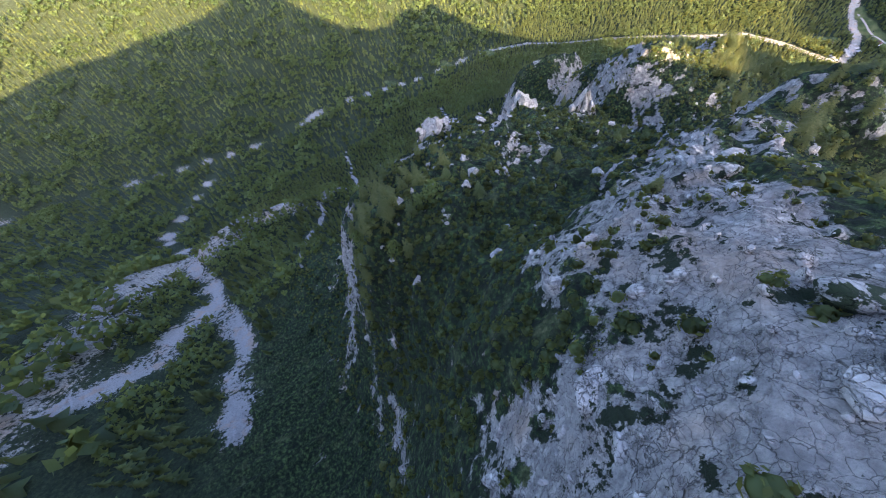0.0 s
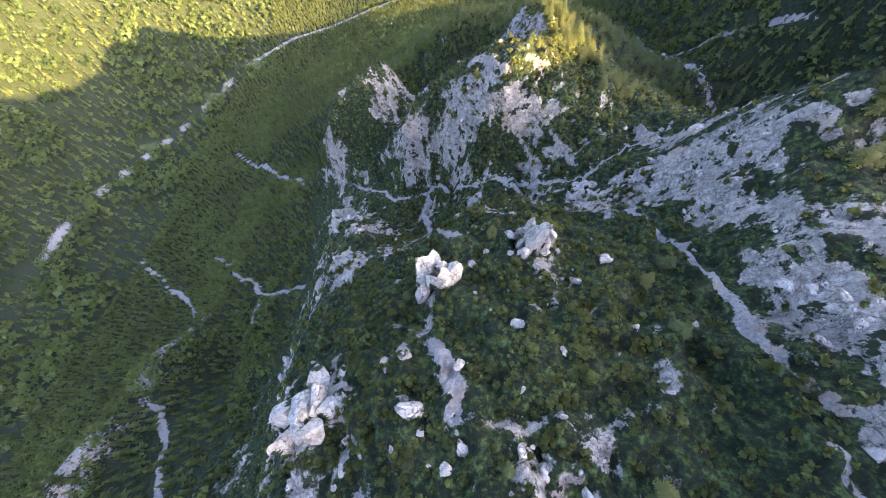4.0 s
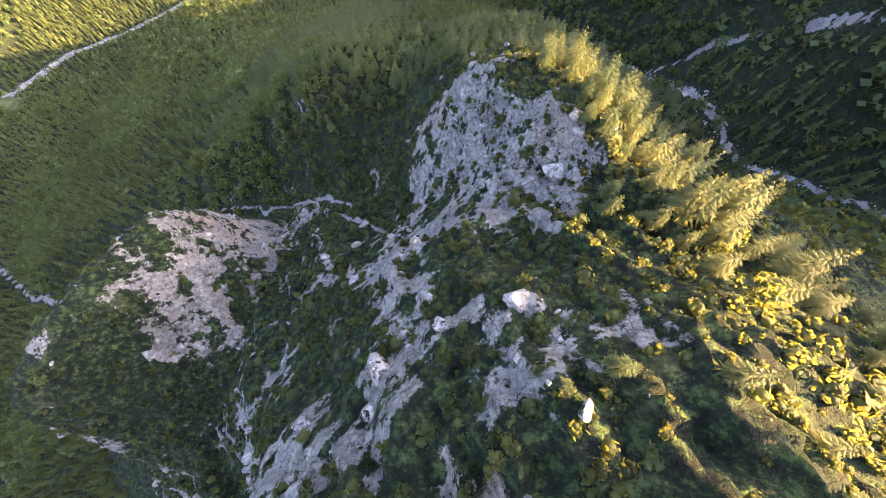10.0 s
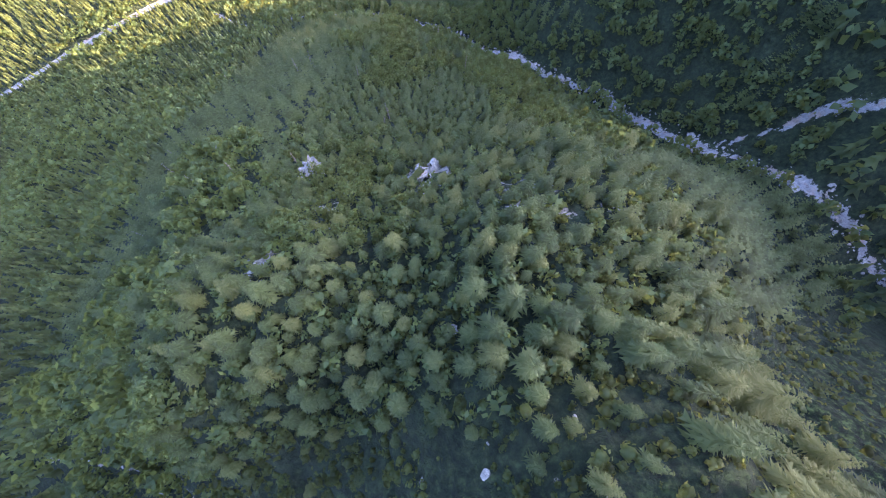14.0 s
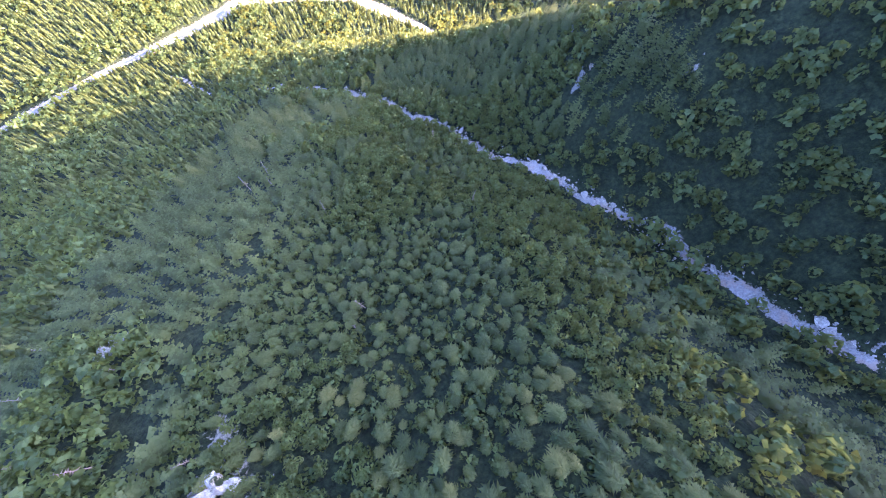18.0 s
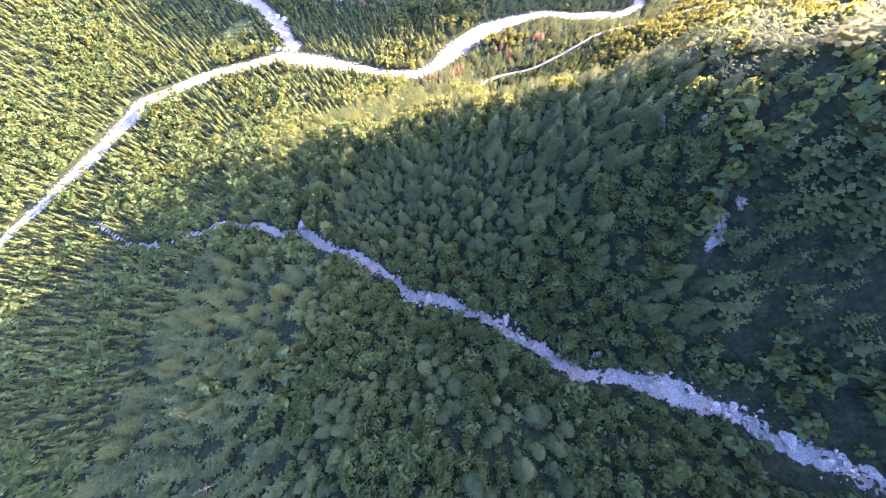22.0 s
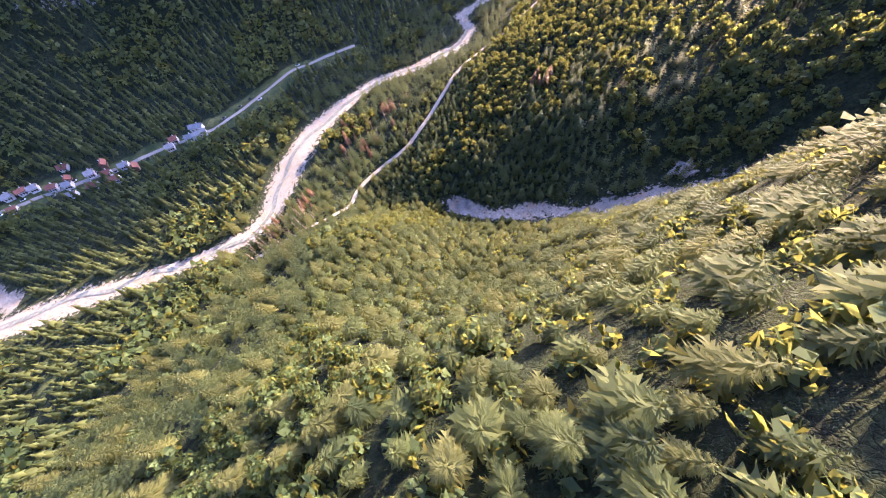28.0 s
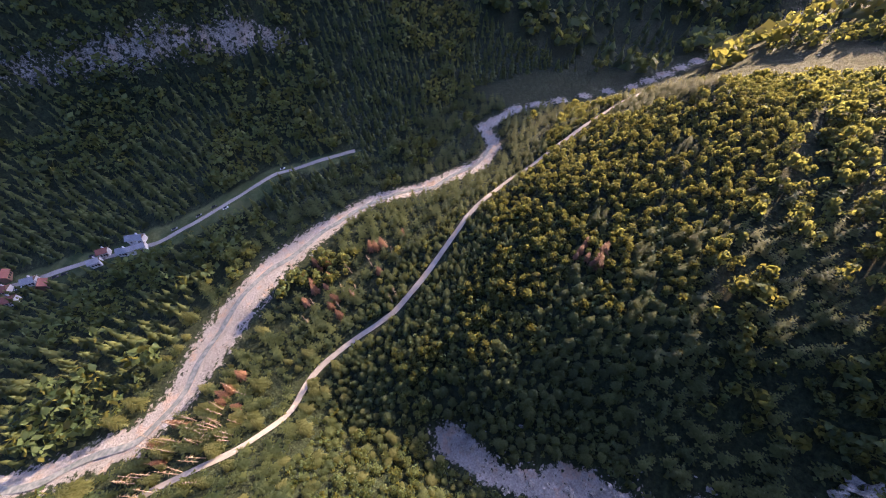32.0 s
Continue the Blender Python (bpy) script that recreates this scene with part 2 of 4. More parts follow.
def vnoise(x, y, seed=0):
    ix, iy = np.floor(x), np.floor(y)
    fx, fy = x - ix, y - iy
    fx, fy = fx * fx * (3 - 2 * fx), fy * fy * (3 - 2 * fy)
    a, b = lattice(ix, iy, seed), lattice(ix + 1, iy, seed)
    c, d = lattice(ix, iy + 1, seed), lattice(ix + 1, iy + 1, seed)
    return (a + (b - a) * fx) * (1 - fy) + (c + (d - c) * fx) * fy


def fbm(x, y, scale, octaves=4, seed=0, gain=0.5):
    x, y = x / scale, y / scale
    s, amp, tot = 0.0, 1.0, 0.0
    for o in range(octaves):
        s = s + amp * vnoise(x + 17.3 * o, y - 9.1 * o, seed + o)
        tot += amp
        amp *= gain
        x, y = x * 2.03, y * 2.03
    return s / tot


def ridged(x, y, scale, octaves=4, seed=0):
    x, y = x / scale, y / scale
    s, amp, tot = 0.0, 1.0, 0.0
    for o in range(octaves):
        s = s + amp * (1 - np.abs(2 * vnoise(x + 5.7 * o, y + 3.3 * o, seed + o) - 1))
        tot += amp
        amp *= 0.5
        x, y = x * 2.1, y * 2.1
    return s / tot


LINES = {
    "crest_south": ((420, -1060, 590), (365, -935, 535), (345, -880, 518), (333, -850, 506), (324, -820, 482), (324, -772, 462), (334, -757, 460), (320, -742, 440), (312, -722, 428), (318, -703, 414), (332, -680, 408), (322, -655, 392)),
    "tower": ((331, -727, 464), (345, -725, 466), (360, -726, 460)),
    "tower_back": ((338, -705, 432), (362, -704, 426), (384, -731, 438), (372, -752, 442), (350, -746, 448)),
    "crest_south_foot": ((308, -880, 480), (308, -845, 476), (304, -815, 466), (306, -775, 446), (306, -740, 424)),
    "bowl": ((266, -892, 466), (280, -857, 478), (262, -835, 468), (246, -800, 452), (262, -772, 446), (262, -742, 426), (236, -752, 414)),
    "bowl_edge": ((230, -890, 440), (208, -885, 428), (222, -850, 446), (212, -820, 440), (196, -785, 412), (185, -745, 388), (160, -722, 352)),
    "west_flank": ((170, -890, 345), (112, -931, 327), (40, -950, 298), (-20, -965, 280), (110, -860, 290), (20, -890, 262), (95, -800, 255), (0, -830, 200), (60, -740, 215), (-20, -730, 165)),
    "south_gulf": ((400, -1010, 470), (330, -960, 405), (290, -932, 385), (250, -918, 375), (205, -915, 350)),
    "gulf_floor": ((330, -1060, 425), (222, -1008, 362), (144, -991, 330), (60, -1005, 303), (-10, -1018, 283), (-72, -1025, 264), (-140, -1036, 196), (-240, -1066, 125), (-360, -1112, 75), (-489, -1159, 38)),
    "slab_spur": ((-30, -1000, 298), (-54, -955, 284), (-56, -902, 260), (-64, -857, 232), (-80, -830, 216), (-100, -795, 160)),
    "south_slabs": ((150, -1120, 400), (50, -1090, 352), (-50, -1068, 300), (-100, -1075, 262), (-170, -1090, 180)),
    "slab_spur_foot": ((-115, -985, 200), (-115, -920, 165), (-125, -860, 135)),
    "gully_upper": ((315, -694, 408), (288, -715, 401), (248, -703, 382), (206, -689, 350), (178, -691, 328), (150, -676, 312), (105, -652, 286), (66, -632, 268), (20, -622, 225)),
    "apron": ((268, -728, 398), (220, -738, 368), (170, -715, 335), (116, -698, 284), (60, -690, 232)),
    "block_two": ((296, -668, 404), (258, -672, 424), (255, -655, 420), (247, -640, 409), (240, -624, 397), (236, -604, 374)),
    "block_two_west": ((240, -676, 408), (224, -660, 408), (205, -662, 392), (192, -664, 378)),
    "block_two_wall": ((258, -689, 388), (226, -684, 368), (196, -680, 340), (168, -668, 318)),
    "east_brow": ((312, -650, 396), (300, -640, 396), (288, -615, 392), (280, -588, 388), (278, -560, 378), (282, -535, 352)),
    "block_three": ((270, -586, 392), (263, -570, 386), (259, -556, 381), (250, -545, 366), (258, -520, 340)),
    "block_three_wall": ((236, -590, 352), (230, -566, 338), (222, -548, 325), (218, -520, 312)),
    "face_three": ((248, -556, 368), (251, -570, 371), (257, -586, 377), (262, -598, 381)),
    "west_peak": ((110, -628, 346), (122, -612, 353), (132, -598, 355), (143, -578, 353), (143, -565, 340)),
    "west_peak_foot": ((74, -640, 262), (70, -610, 250), (90, -570, 250), (118, -548, 252), (148, -543, 282)),
    "west_peak_back": ((152, -640, 320), (160, -612, 326), (168, -590, 318), (160, -562, 294)),
    "saddle": ((200, -648, 380), (205, -620, 362), (196, -590, 336), (190, -564, 312), (170, -548, 290), (120, -520, 240), (40, -480, 180)),
    "forest_crest": ((246, -500, 309), (241, -474, 284), (247, -445, 252), (262, -395, 222), (258, -345, 200), (266, -300, 186), (272, -255, 166), (268, -215, 140)),
    "forest_west": ((192, -510, 310), (196, -484, 290), (190, -440, 250), (150, -380, 205), (100, -320, 160), (60, -230, 100), (110, -170, 85)),
    "forest_east": ((300, -560, 352), (308, -515, 318), (324, -470, 274), (328, -425, 242), (330, -352, 204)),
    "torrent": ((560, -690, 330), (480, -600, 305), (430, -525, 268), (414, -478, 236), (404, -446, 222), (392, -416, 209), (379, -388, 201), (365, -356, 194), (347, -328, 188), (326, -300, 180), (306, -270, 169), (289, -234, 154), (268, -185, 124), (210, -130, 92), (152, -95, 64), (100, -30, 34), (56, 40, 4)),
    # the far upper end is raised beyond the real hill to shade the forest spur
    "hill_crest": ((322, -235, 160), (345, -240, 178), (374, -262, 196), (420, -300, 240), (500, -390, 325), (640, -500, 468), (800, -620, 560)),
    "hill_nose": ((396, -232, 192), (402, -210, 172), (388, -168, 138), (330, -160, 138), (350, -120, 104)),
    "hill_east_wall": ((440, -252, 204), (478, -276, 168), (505, -285, 110), (560, -320, 120), (640, -390, 200)),
    "chute": ((550, -312, 84), (544, -268, 46), (531, -225, 22), (520, -180, 8), (512, -130, 2)),
    "fan": ((600, -230, 50), (580, -165, 32), (542, -137, 20), (500, -85, 2), (640, -110, 28), (760, -190, 60)),
    "hill_foot": ((440, -180, 70), (450, -105, 60), (400, -60, 40), (330, -40, 46), (270, -90, 88), (260, 20, 14), (180, 60, 8)),
    "east_forest": ((760, -320, 92), (900, -420, 140), (1000, -300, 50), (900, -250, 40), (1200, -330, 60)),
    # added ridge, its heights set to keep the low sun off the crags
    "east_shade_wall": ((520, -560, 350), (620, -640, 425), (690, -760, 468), (694, -805, 552), (700, -870, 622), (640, -1010, 770)),
    "river": ((-1100, -1560, 12), (-820, -1090, 8), (-680, -850, 6), (-640, -580, 4), (-498, -340, 2), (-440, -150, 0), (-335, -35, 0), (-95, 40, 0), (50, 105, 0), (150, 165, 0), (240, 157, 0), (320, 132, 0), (385, 62, 0), (420, 26, 0), (446, 4, 0), (468, 2, 0), (492, 10, 0), (520, 17, 0), (553, 18, 0), (592, 8, 0), (632, -8, 0), (661, -36, 0), (699, -62, 0), (728, -64, 0), (752, -45, 0), (790, -60, 0), (870, -150, 0), (1100, -300, 0), (1500, -500, 0)),
    "valley_west": ((-320, -1100, 60), (-330, -900, 60), (-270, -700, 20), (-300, -480, 40), (-200, -250, 40), (-60, -110, 40)),
    "slope_west": ((-190, -880, 105), (-110, -740, 120), (-60, -640, 160), (-90, -500, 128), (-40, -360, 112), (20, -260, 95)),
    "far_bank": ((-1000, -900, 60), (-820, -560, 40), (-650, -200, 30), (-450, 60, 20), (-150, 160, 15), (80, 250, 8), (300, 330, 8), (450, 230, 4), (600, 120, 6), (760, 60, 20), (950, -40, 20)),
    # the east end is made up as a sun block that shades village and river
    "far_slope": ((-1500, -700, 320), (-1200, -200, 300), (-800, 200, 260), (-300, 500, 230), (200, 620, 220), (700, 420, 240), (1050, 150, 235), (1500, -110, 400), (1500, -200, 350), (1480, -290, 200), (1500, -500, 130)),
    "band_foot": ((545, 270, 56), (598, 236, 56), (646, 196, 55), (701, 156, 50), (728, 134, 42)),
    "band_top": ((562, 288, 92), (612, 252, 93), (660, 211, 91), (714, 171, 84), (744, 148, 70)),
    "far_crest": ((-2300, -500, 800), (-1600, 400, 760), (-700, 1000, 740), (300, 1300, 760), (1200, 900, 760), (2000, 300, 650)),
    "far_east": ((1500, -900, 300), (2200, -700, 300), (2600, -1500, 700), (1200, -1400, 820), (500, -1700, 800), (-200, -1700, 500), (-300, -1350, 250), (-700, -1900, 300)),
}
STEP = 34.0


def resample(line, step=STEP):
    out = []
    for a, b in zip(line, line[1:]):
        d = math.dist(a[:2], b[:2])
        n = max(1, round(d / max(step, 0.25 * d if d > 300 else step)))
        out += [tuple(a[k] + (b[k] - a[k]) * i / n for k in range(3)) for i in range(n)]
    return out + [line[-1]]


KNOTS = np.array([p for line in LINES.values() for p in resample(line)])
_, keep = np.unique(np.round(KNOTS[:, :2] / 4), axis=0, return_index=True)
KNOTS = KNOTS[np.sort(keep)]


def kernel(d2):
    return np.sqrt(d2 + 36.0)


def solve_form():
    n = len(KNOTS)
    d2 = ((KNOTS[:, None, :2] - KNOTS[None, :, :2]) ** 2).sum(2)
    a = np.zeros((n + 3, n + 3))
    a[:n, :n] = -kernel(d2) + np.eye(n) * 1.5
    a[:n, n], a[:n, n + 1], a[:n, n + 2] = 1, KNOTS[:, 0] / 500, KNOTS[:, 1] / 500
    a[n:, :n] = a[:n, n:].T
    return np.linalg.solve(a, np.append(KNOTS[:, 2], (0, 0, 0)))


FORM = solve_form()


def base_height(x, y):
    n = len(KNOTS)
    x, y = np.asarray(x, float), np.asarray(y, float)
    fx, fy = x.ravel(), y.ravel()
    z = np.empty(fx.shape)
    for i in range(0, len(fx), 20000):
        sx, sy = fx[i:i + 20000], fy[i:i + 20000]
        d2 = (sx[:, None] - KNOTS[None, :, 0]) ** 2 + (sy[:, None] - KNOTS[None, :, 1]) ** 2
        z[i:i + 20000] = -kernel(d2) @ FORM[:n] + FORM[n] + FORM[n + 1] * sx / 500 + FORM[n + 2] * sy / 500
    return z.reshape(x.shape)


def line_distance(x, y, line):
    """Distance in plan to a line, and the way along it from 0 to 1."""
    best, along = np.full(x.shape, 1e9), np.zeros(x.shape)
    n = len(line) - 1
    for i, (a, b) in enumerate(zip(line, line[1:])):
        dx, dy = b[0] - a[0], b[1] - a[1]
        t = np.clip(((x - a[0]) * dx + (y - a[1]) * dy) / (dx * dx + dy * dy + 1e-9), 0, 1)
        d = np.hypot(x - a[0] - t * dx, y - a[1] - t * dy)
        along = np.where(d < best, (i + t) / n, along)
        best = np.minimum(best, d)
    return best, along


def crag(x, y):
    """Where the mountain is bare limestone: 0 to 1."""
    zone = np.clip(1.25 - np.hypot((x - 240) / 170, (y + 720) / 265), 0, 1) ** 0.5
    return zone


def height(x, y):
    x, y = np.asarray(x, float), np.asarray(y, float)
    wx = x + 7 * (fbm(x, y, 30, 3, 40) - 0.5)
    wy = y + 7 * (fbm(x, y, 30, 3, 50) - 0.5)
    z = base_height(wx, wy)
    c = crag(x, y)
    z = z + c * (11 * (ridged(x, y, 26, 4, 3) - 0.55) + 7.5 * (ridged(x + 0.4 * y, y * 0.6, 9, 3, 8) - 0.5) + 2.4 * (ridged(x, y, 4.2, 3, 14) - 0.5))
    # limestone bands: ledges with steep risers between them
    for step, share, seed in ((17.0, 0.15, 61), (5.0, 0.32, 66)):
        u = z / step + 4.5 * fbm(x, y, 38, 4, seed)
        fr = u - np.floor(u)
        sharp = np.clip((fr - 0.30) / 0.40, 0, 1)
        z = z + c * share * step * (sharp * sharp * (3 - 2 * sharp) - fr) * (0.4 + 1.0 * fbm(x, y, 40, 2, seed + 9))
    z = z + (1 - c) * 7 * (fbm(x, y, 60, 4, 11) - 0.5)
    d, _ = line_distance(x, y, LINES["river"])
    flat = np.clip((d - 14) / 40, 0, 1)
    return z * flat + (1 - flat) * np.minimum(z, 0.4 * np.clip(d - 8, 0, 20) + 0.5) + valley_lift(x, y)


def valley_lift(x, y):
    """The forest spur and the village reach of the valley lie higher than the western reach."""
    u, v = np.clip((y + 545) / 65, 0, 1), np.clip((x + 350) / 330, 0, 1)
    return 40.0 * u * u * (3 - 2 * u) * v * v * (3 - 2 * v)


STREAMS = (
    (LINES["torrent"], 2.1), (LINES["gully_upper"], 1.0), (LINES["chute"][1:], 6.0), (LINES["gulf_floor"][1:6], 8.0), (LINES["gulf_floor"][5:], 7.0),
    (((205, -690, 0), (206, -709, 0), (220, -734, 0), (238, -752, 0), (246, -762, 0)), 1.3),
    (((252, -701, 0), (268, -716, 0), (273, -742, 0)), 1.0),
    (((20, -622, 0), (-19, -587, 0), (-80, -560, 0), (-150, -520, 0), (-210, -500, 0), (-287, -449, 0)), 2.8),
    (((67, -740, 0), (-19, -743, 0), (-84, -722, 0), (-150, -695, 0), (-236, -674, 0)), 3.0),
    (((-19, -743, 0), (-10, -770, 0), (7, -804, 0)), 2.2),
    (((-130, -790, 0), (-217, -758, 0), (-323, -731, 0), (-427, -686, 0)), 3.6),
    (((-30, -865, 0), (54, -905, 0), (123, -925, 0)), 2.0),
    (((132, -1086, 0), (126, -1052, 0), (73, -1026, 0)), 9.0),
    (((234, -830, 0), (228, -848, 0), (208, -860, 0)), 3.4), (((244, -800, 0), (249, -814, 0)), 1.6),
    (((307, -806, 0), (309, -816, 0), (310, -825, 0), (314, -835, 0)), 0.5),
    (((200, -560, 0), (188, -554, 0), (160, -541, 0), (110, -520, 0), (60, -505, 0)), 1.0),
    (((236, -600, 0), (216, -585, 0), (196, -566, 0)), 1.1),
    (((310, -800, 0), (306, -770, 0), (304, -740, 0)), 0.8),
    (((-489, -1159, 0), (-580, -1101, 0), (-676, -984, 0)), 9.0),
    (((482, -502, 0), (460, -488, 0), (436, -464, 0), (412, -454, 0)), 1.6),
    (((381, -307, 0), (387, -304, 0)), 1.5), (((391, -284, 0), (399, -287, 0)), 0.9), (((389, -281, 0), (394, -271, 0)), 0.7),
    (((285, 350, 0), (322, 268, 0), (342, 215, 0), (344, 175, 0), (338, 140, 0)), 8.0),
)


def near_line(x, y, name, reach):
    return np.clip(1.25 - line_distance(x, y, LINES[name])[0] / reach, 0, 1)


def masks(x, y, z, slope):
    c = crag(x, y)
    patch, grit = fbm(x, y, 15, 5, 70, 0.62), fbm(x, y, 4.5, 3, 75)
    rock = np.clip((slope - 1.0) * 0.40, -0.25, 0.32) * (0.25 + 0.9 * c) + 0.19 * c - 0.02
    rock = rock + (patch - 0.5) * 2.3 * (0.25 + 0.9 * c) + (grit - 0.5) * 0.7 * c
    rock = rock + 0.46 * near_line(x, y, "crest_south", 19) * (y < -715) - 0.5 * near_line(x, y, "crest_south_foot", 10)
    rock = rock + 0.14 * near_line(x, y, "west_peak", 45) + 0.62 * near_line(x, y, "slab_spur", 52) * (0.35 + 1.1 * ridged(x + 0.5 * y, y * 0.4, 22, 3, 77)) + 0.75 * near_line(x, y, "south_slabs", 42)
    rock = rock + 0.12 * near_line(x, y, "block_three_wall", 18) + 0.5 * near_line(x, y, "face_three", 9) + 0.20 * near_line(x, y, "block_two_wall", 18) + 0.5 * near_line(x, y, "tower", 13) * (y < -728)
    rock = rock + 0.5 * near_line(x, y, "chute", 20) * (slope > 0.5) + 0.8 * np.minimum(near_line(x, y, "band_foot", 22), near_line(x, y, "band_top", 22))
    for px, py, pr in ((262, 48, 6), (300, 70, 6)):
        rock = rock + 0.9 * np.clip(1.2 - np.hypot(x - px, y - py) / pr, 0, 1)
    for px, py, pr in OUTCROPS:
        rock = rock + 0.55 * np.clip(1.3 - np.hypot(x - px, y - py) / pr, 0, 1)
    turfy = np.clip((x - 266) / 16, 0, 1) * np.clip((-y - 515) / 20, 0, 1) * np.clip((y + 692) / 20, 0, 1)
    rock = rock - 0.45 * turfy - 0.6 * np.clip(1.35 - np.hypot((x - 240) / 40, (y + 516) / 30), 0, 1) - 0.22 * near_line(x, y, "bowl", 30) + 0.06 * near_line(x, y, "apron", 30)
    gravel = np.zeros(x.shape)
    bx, by = x + 16 * (fbm(x, y, 26, 4, 81) - 0.5), y + 16 * (fbm(x, y, 26, 4, 85) - 0.5)
    for line, w in STREAMS:
        d, _ = line_distance(bx, by, line)
        gravel = np.maximum(gravel, np.clip(1.0 - 0.5 * d / (w * np.maximum(0.2 + 1.5 * fbm(x, y, 16, 3, 90), 0.8 if w >= 4 else 0.0)), 0, 1))
    d, way = line_distance(x, y, LINES["river"])
    wide = np.interp(way * 28, (0, 6, 7.2, 9.2, 11.6, 13, 16, 19, 20, 22, 24, 26, 28), (8, 5, 7, 9, 9, 6, 10, 8, 5, 6, 7, 5, 6)) * (0.35 + 1.3 * fbm(x, y, 60, 3, 95))
    gravel = np.maximum(gravel, np.clip(1.0 - 0.5 * d / wide, 0, 1))
    d, _ = line_distance(x, y, VILLAGE_ROAD)
    meadow = np.clip(1.1 - d / 17 + 1.6 * (fbm(x, y, 28, 3, 33) - 0.5), 0, 1)
    for mx, my, mr in MEADOWS:
        meadow = np.maximum(meadow, np.clip(1.1 - np.hypot(x - mx, (y - my) * 1.7) / mr + 1.5 * (fbm(x, y, 22, 3, 33) - 0.5), 0, 1))
    return rock, gravel, meadow


OUTCROPS = ((346, -866, 16), (350, -882, 14), (338, -848, 12), (326, -800, 10), (217, -819, 14), (241, -781, 9), (266, -768, 9), (150, -712, 14), (116, -690, 18), (228, -655, 12), (284, -700, 9), (300, -668, 8), (162, -373, 12), (216, -429, 12), (257, -451, 11), (213, -413, 8), (386, -306, 4), (395, -284, 4), (408, -337, 6), (557, -254, 10), (-96, -700, 12), (262, -548, 12), (260, -579, 12), (266, -590, 9), (250, -606, 11))
VILLAGE_ROAD = ((300, 330, 0), (350, 268, 0), (415, 219, 0), (463, 175, 0), (493, 150, 0), (530, 112, 0), (570, 98, 0), (619, 83, 0), (672, 42, 0))
MEADOWS = ((230, 46, 15), (275, 48, 17), (320, 46, 13), (-480, -260, 40), (-420, -140, 40), (-560, -420, 40), (290, 225, 26))


def axis(spans):
    """Grid lines from (start, step) pairs, the step growing smoothly from one to the next."""
    out = [spans[0][0]]
    for (a, s), (b, s2) in zip(spans, spans[1:]):
        while out[-1] < b - 1e-6:
            t = (out[-1] - a) / (b - a)
            out.append(out[-1] + s + (s2 - s) * t)
        out[-1] = b
    return np.array(out)


GX = axis([(-3600, 220), (-1200, 60), (-300, 14), (60, 3.0), (170, 1.1), (345, 1.1), (450, 3.5), (640, 7.0), (1000, 25), (1600, 60), (3600, 240)])
GY = axis([(-2600, 180), (-1300, 60), (-960, 5), (-900, 1.15), (-540, 1.15), (-440, 2.6), (-120, 4.5), (60, 7.0), (350, 14), (900, 50), (3200, 240)])


def mesh_object(name, verts, faces, mat, parent=None, smooth=False):
    me = bpy.data.meshes.new(name)
    me.from_pydata(verts, [], faces)
    me.materials.append(mat)
    if smooth:
        me.polygons.foreach_set("use_smooth", [True] * len(me.polygons))
    ob = new(name, me)
    if parent is not None:
        ob.parent = parent
    return ob


def build_ground():
    gx, gy = np.meshgrid(GX, GY)
    z = height(gx, gy)
    nx, ny = len(GX), len(GY)
    co = np.stack([gx, gy, z], 2).reshape(-1, 3)
    me = bpy.data.meshes.new("ground")
    i = np.arange(nx * ny).reshape(ny, nx)
    quads = np.stack([i[:-1, :-1], i[:-1, 1:], i[1:, 1:], i[1:, :-1]], 2).reshape(-1, 4)
    me.vertices.add(len(co))
    me.vertices.foreach_set("co", co.ravel())
    me.loops.add(quads.size)
    me.loops.foreach_set("vertex_index", quads.ravel().astype(np.int32))
    me.polygons.add(len(quads))
    me.polygons.foreach_set("loop_start", np.arange(0, quads.size, 4, dtype=np.int32))
    me.update(calc_edges=True)
    me.polygons.foreach_set("use_smooth", [True] * len(quads))
    dzx = np.gradient(z, axis=1) / np.gradient(gx, axis=1)
    dzy = np.gradient(z, axis=0) / np.gradient(gy, axis=0)
    for name, vals in zip(("rock", "gravel", "meadow"), masks(gx, gy, z, np.hypot(dzx, dzy))):
        me.attributes.new(name, "FLOAT", "POINT").data.foreach_set("value", vals.ravel().astype(np.float32))
    litter = np.clip((0.5 - crag(gx, gy) * np.clip((-gy - 505) / 60, 0, 1)) * 4, 0, 1)
    me.attributes.new("litter", "FLOAT", "POINT").data.foreach_set("value", litter.ravel().astype(np.float32))
    me.materials.append(GROUND)
    return tagged(new("ground", me), "limestone mountainside falling through forest to a gravel river", "ground", kind="structure")


ground = build_ground()


# ---- trees and shrubs ----
RNG = np.random.default_rng(5)


def ring_skirt(z_top, z_out, radius, points, rng, notch=0.5):
    """A jagged skirt of branches: an apex with long and short tips round it."""
    n = points * 2
    a = np.arange(n) * 2 * np.pi / n + rng.uniform(0, 6.3)
    r = np.where(np.arange(n) % 2 == 0, 1.0, notch) * radius * rng.uniform(0.75, 1.2, n)
    zo = z_out + (z_top - z_out) * np.where(np.arange(n) % 2 == 0, 0.0, 0.25) + rng.uniform(-0.02, 0.02, n)
    v = np.vstack([[0, 0, z_top], np.stack([r * np.cos(a), r * np.sin(a), zo], 1)])
    f = [(0, 1 + i, 1 + (i + 1) % n) for i in range(n)]
    return v, np.array(f)


def join_arrays(pieces):
    vs, fs, k = [], [], 0
    for v, f in pieces:
        vs.append(v)
        fs.append(np.asarray(f) + k)
        k += len(v)
    return np.vstack(vs), np.vstack(fs)


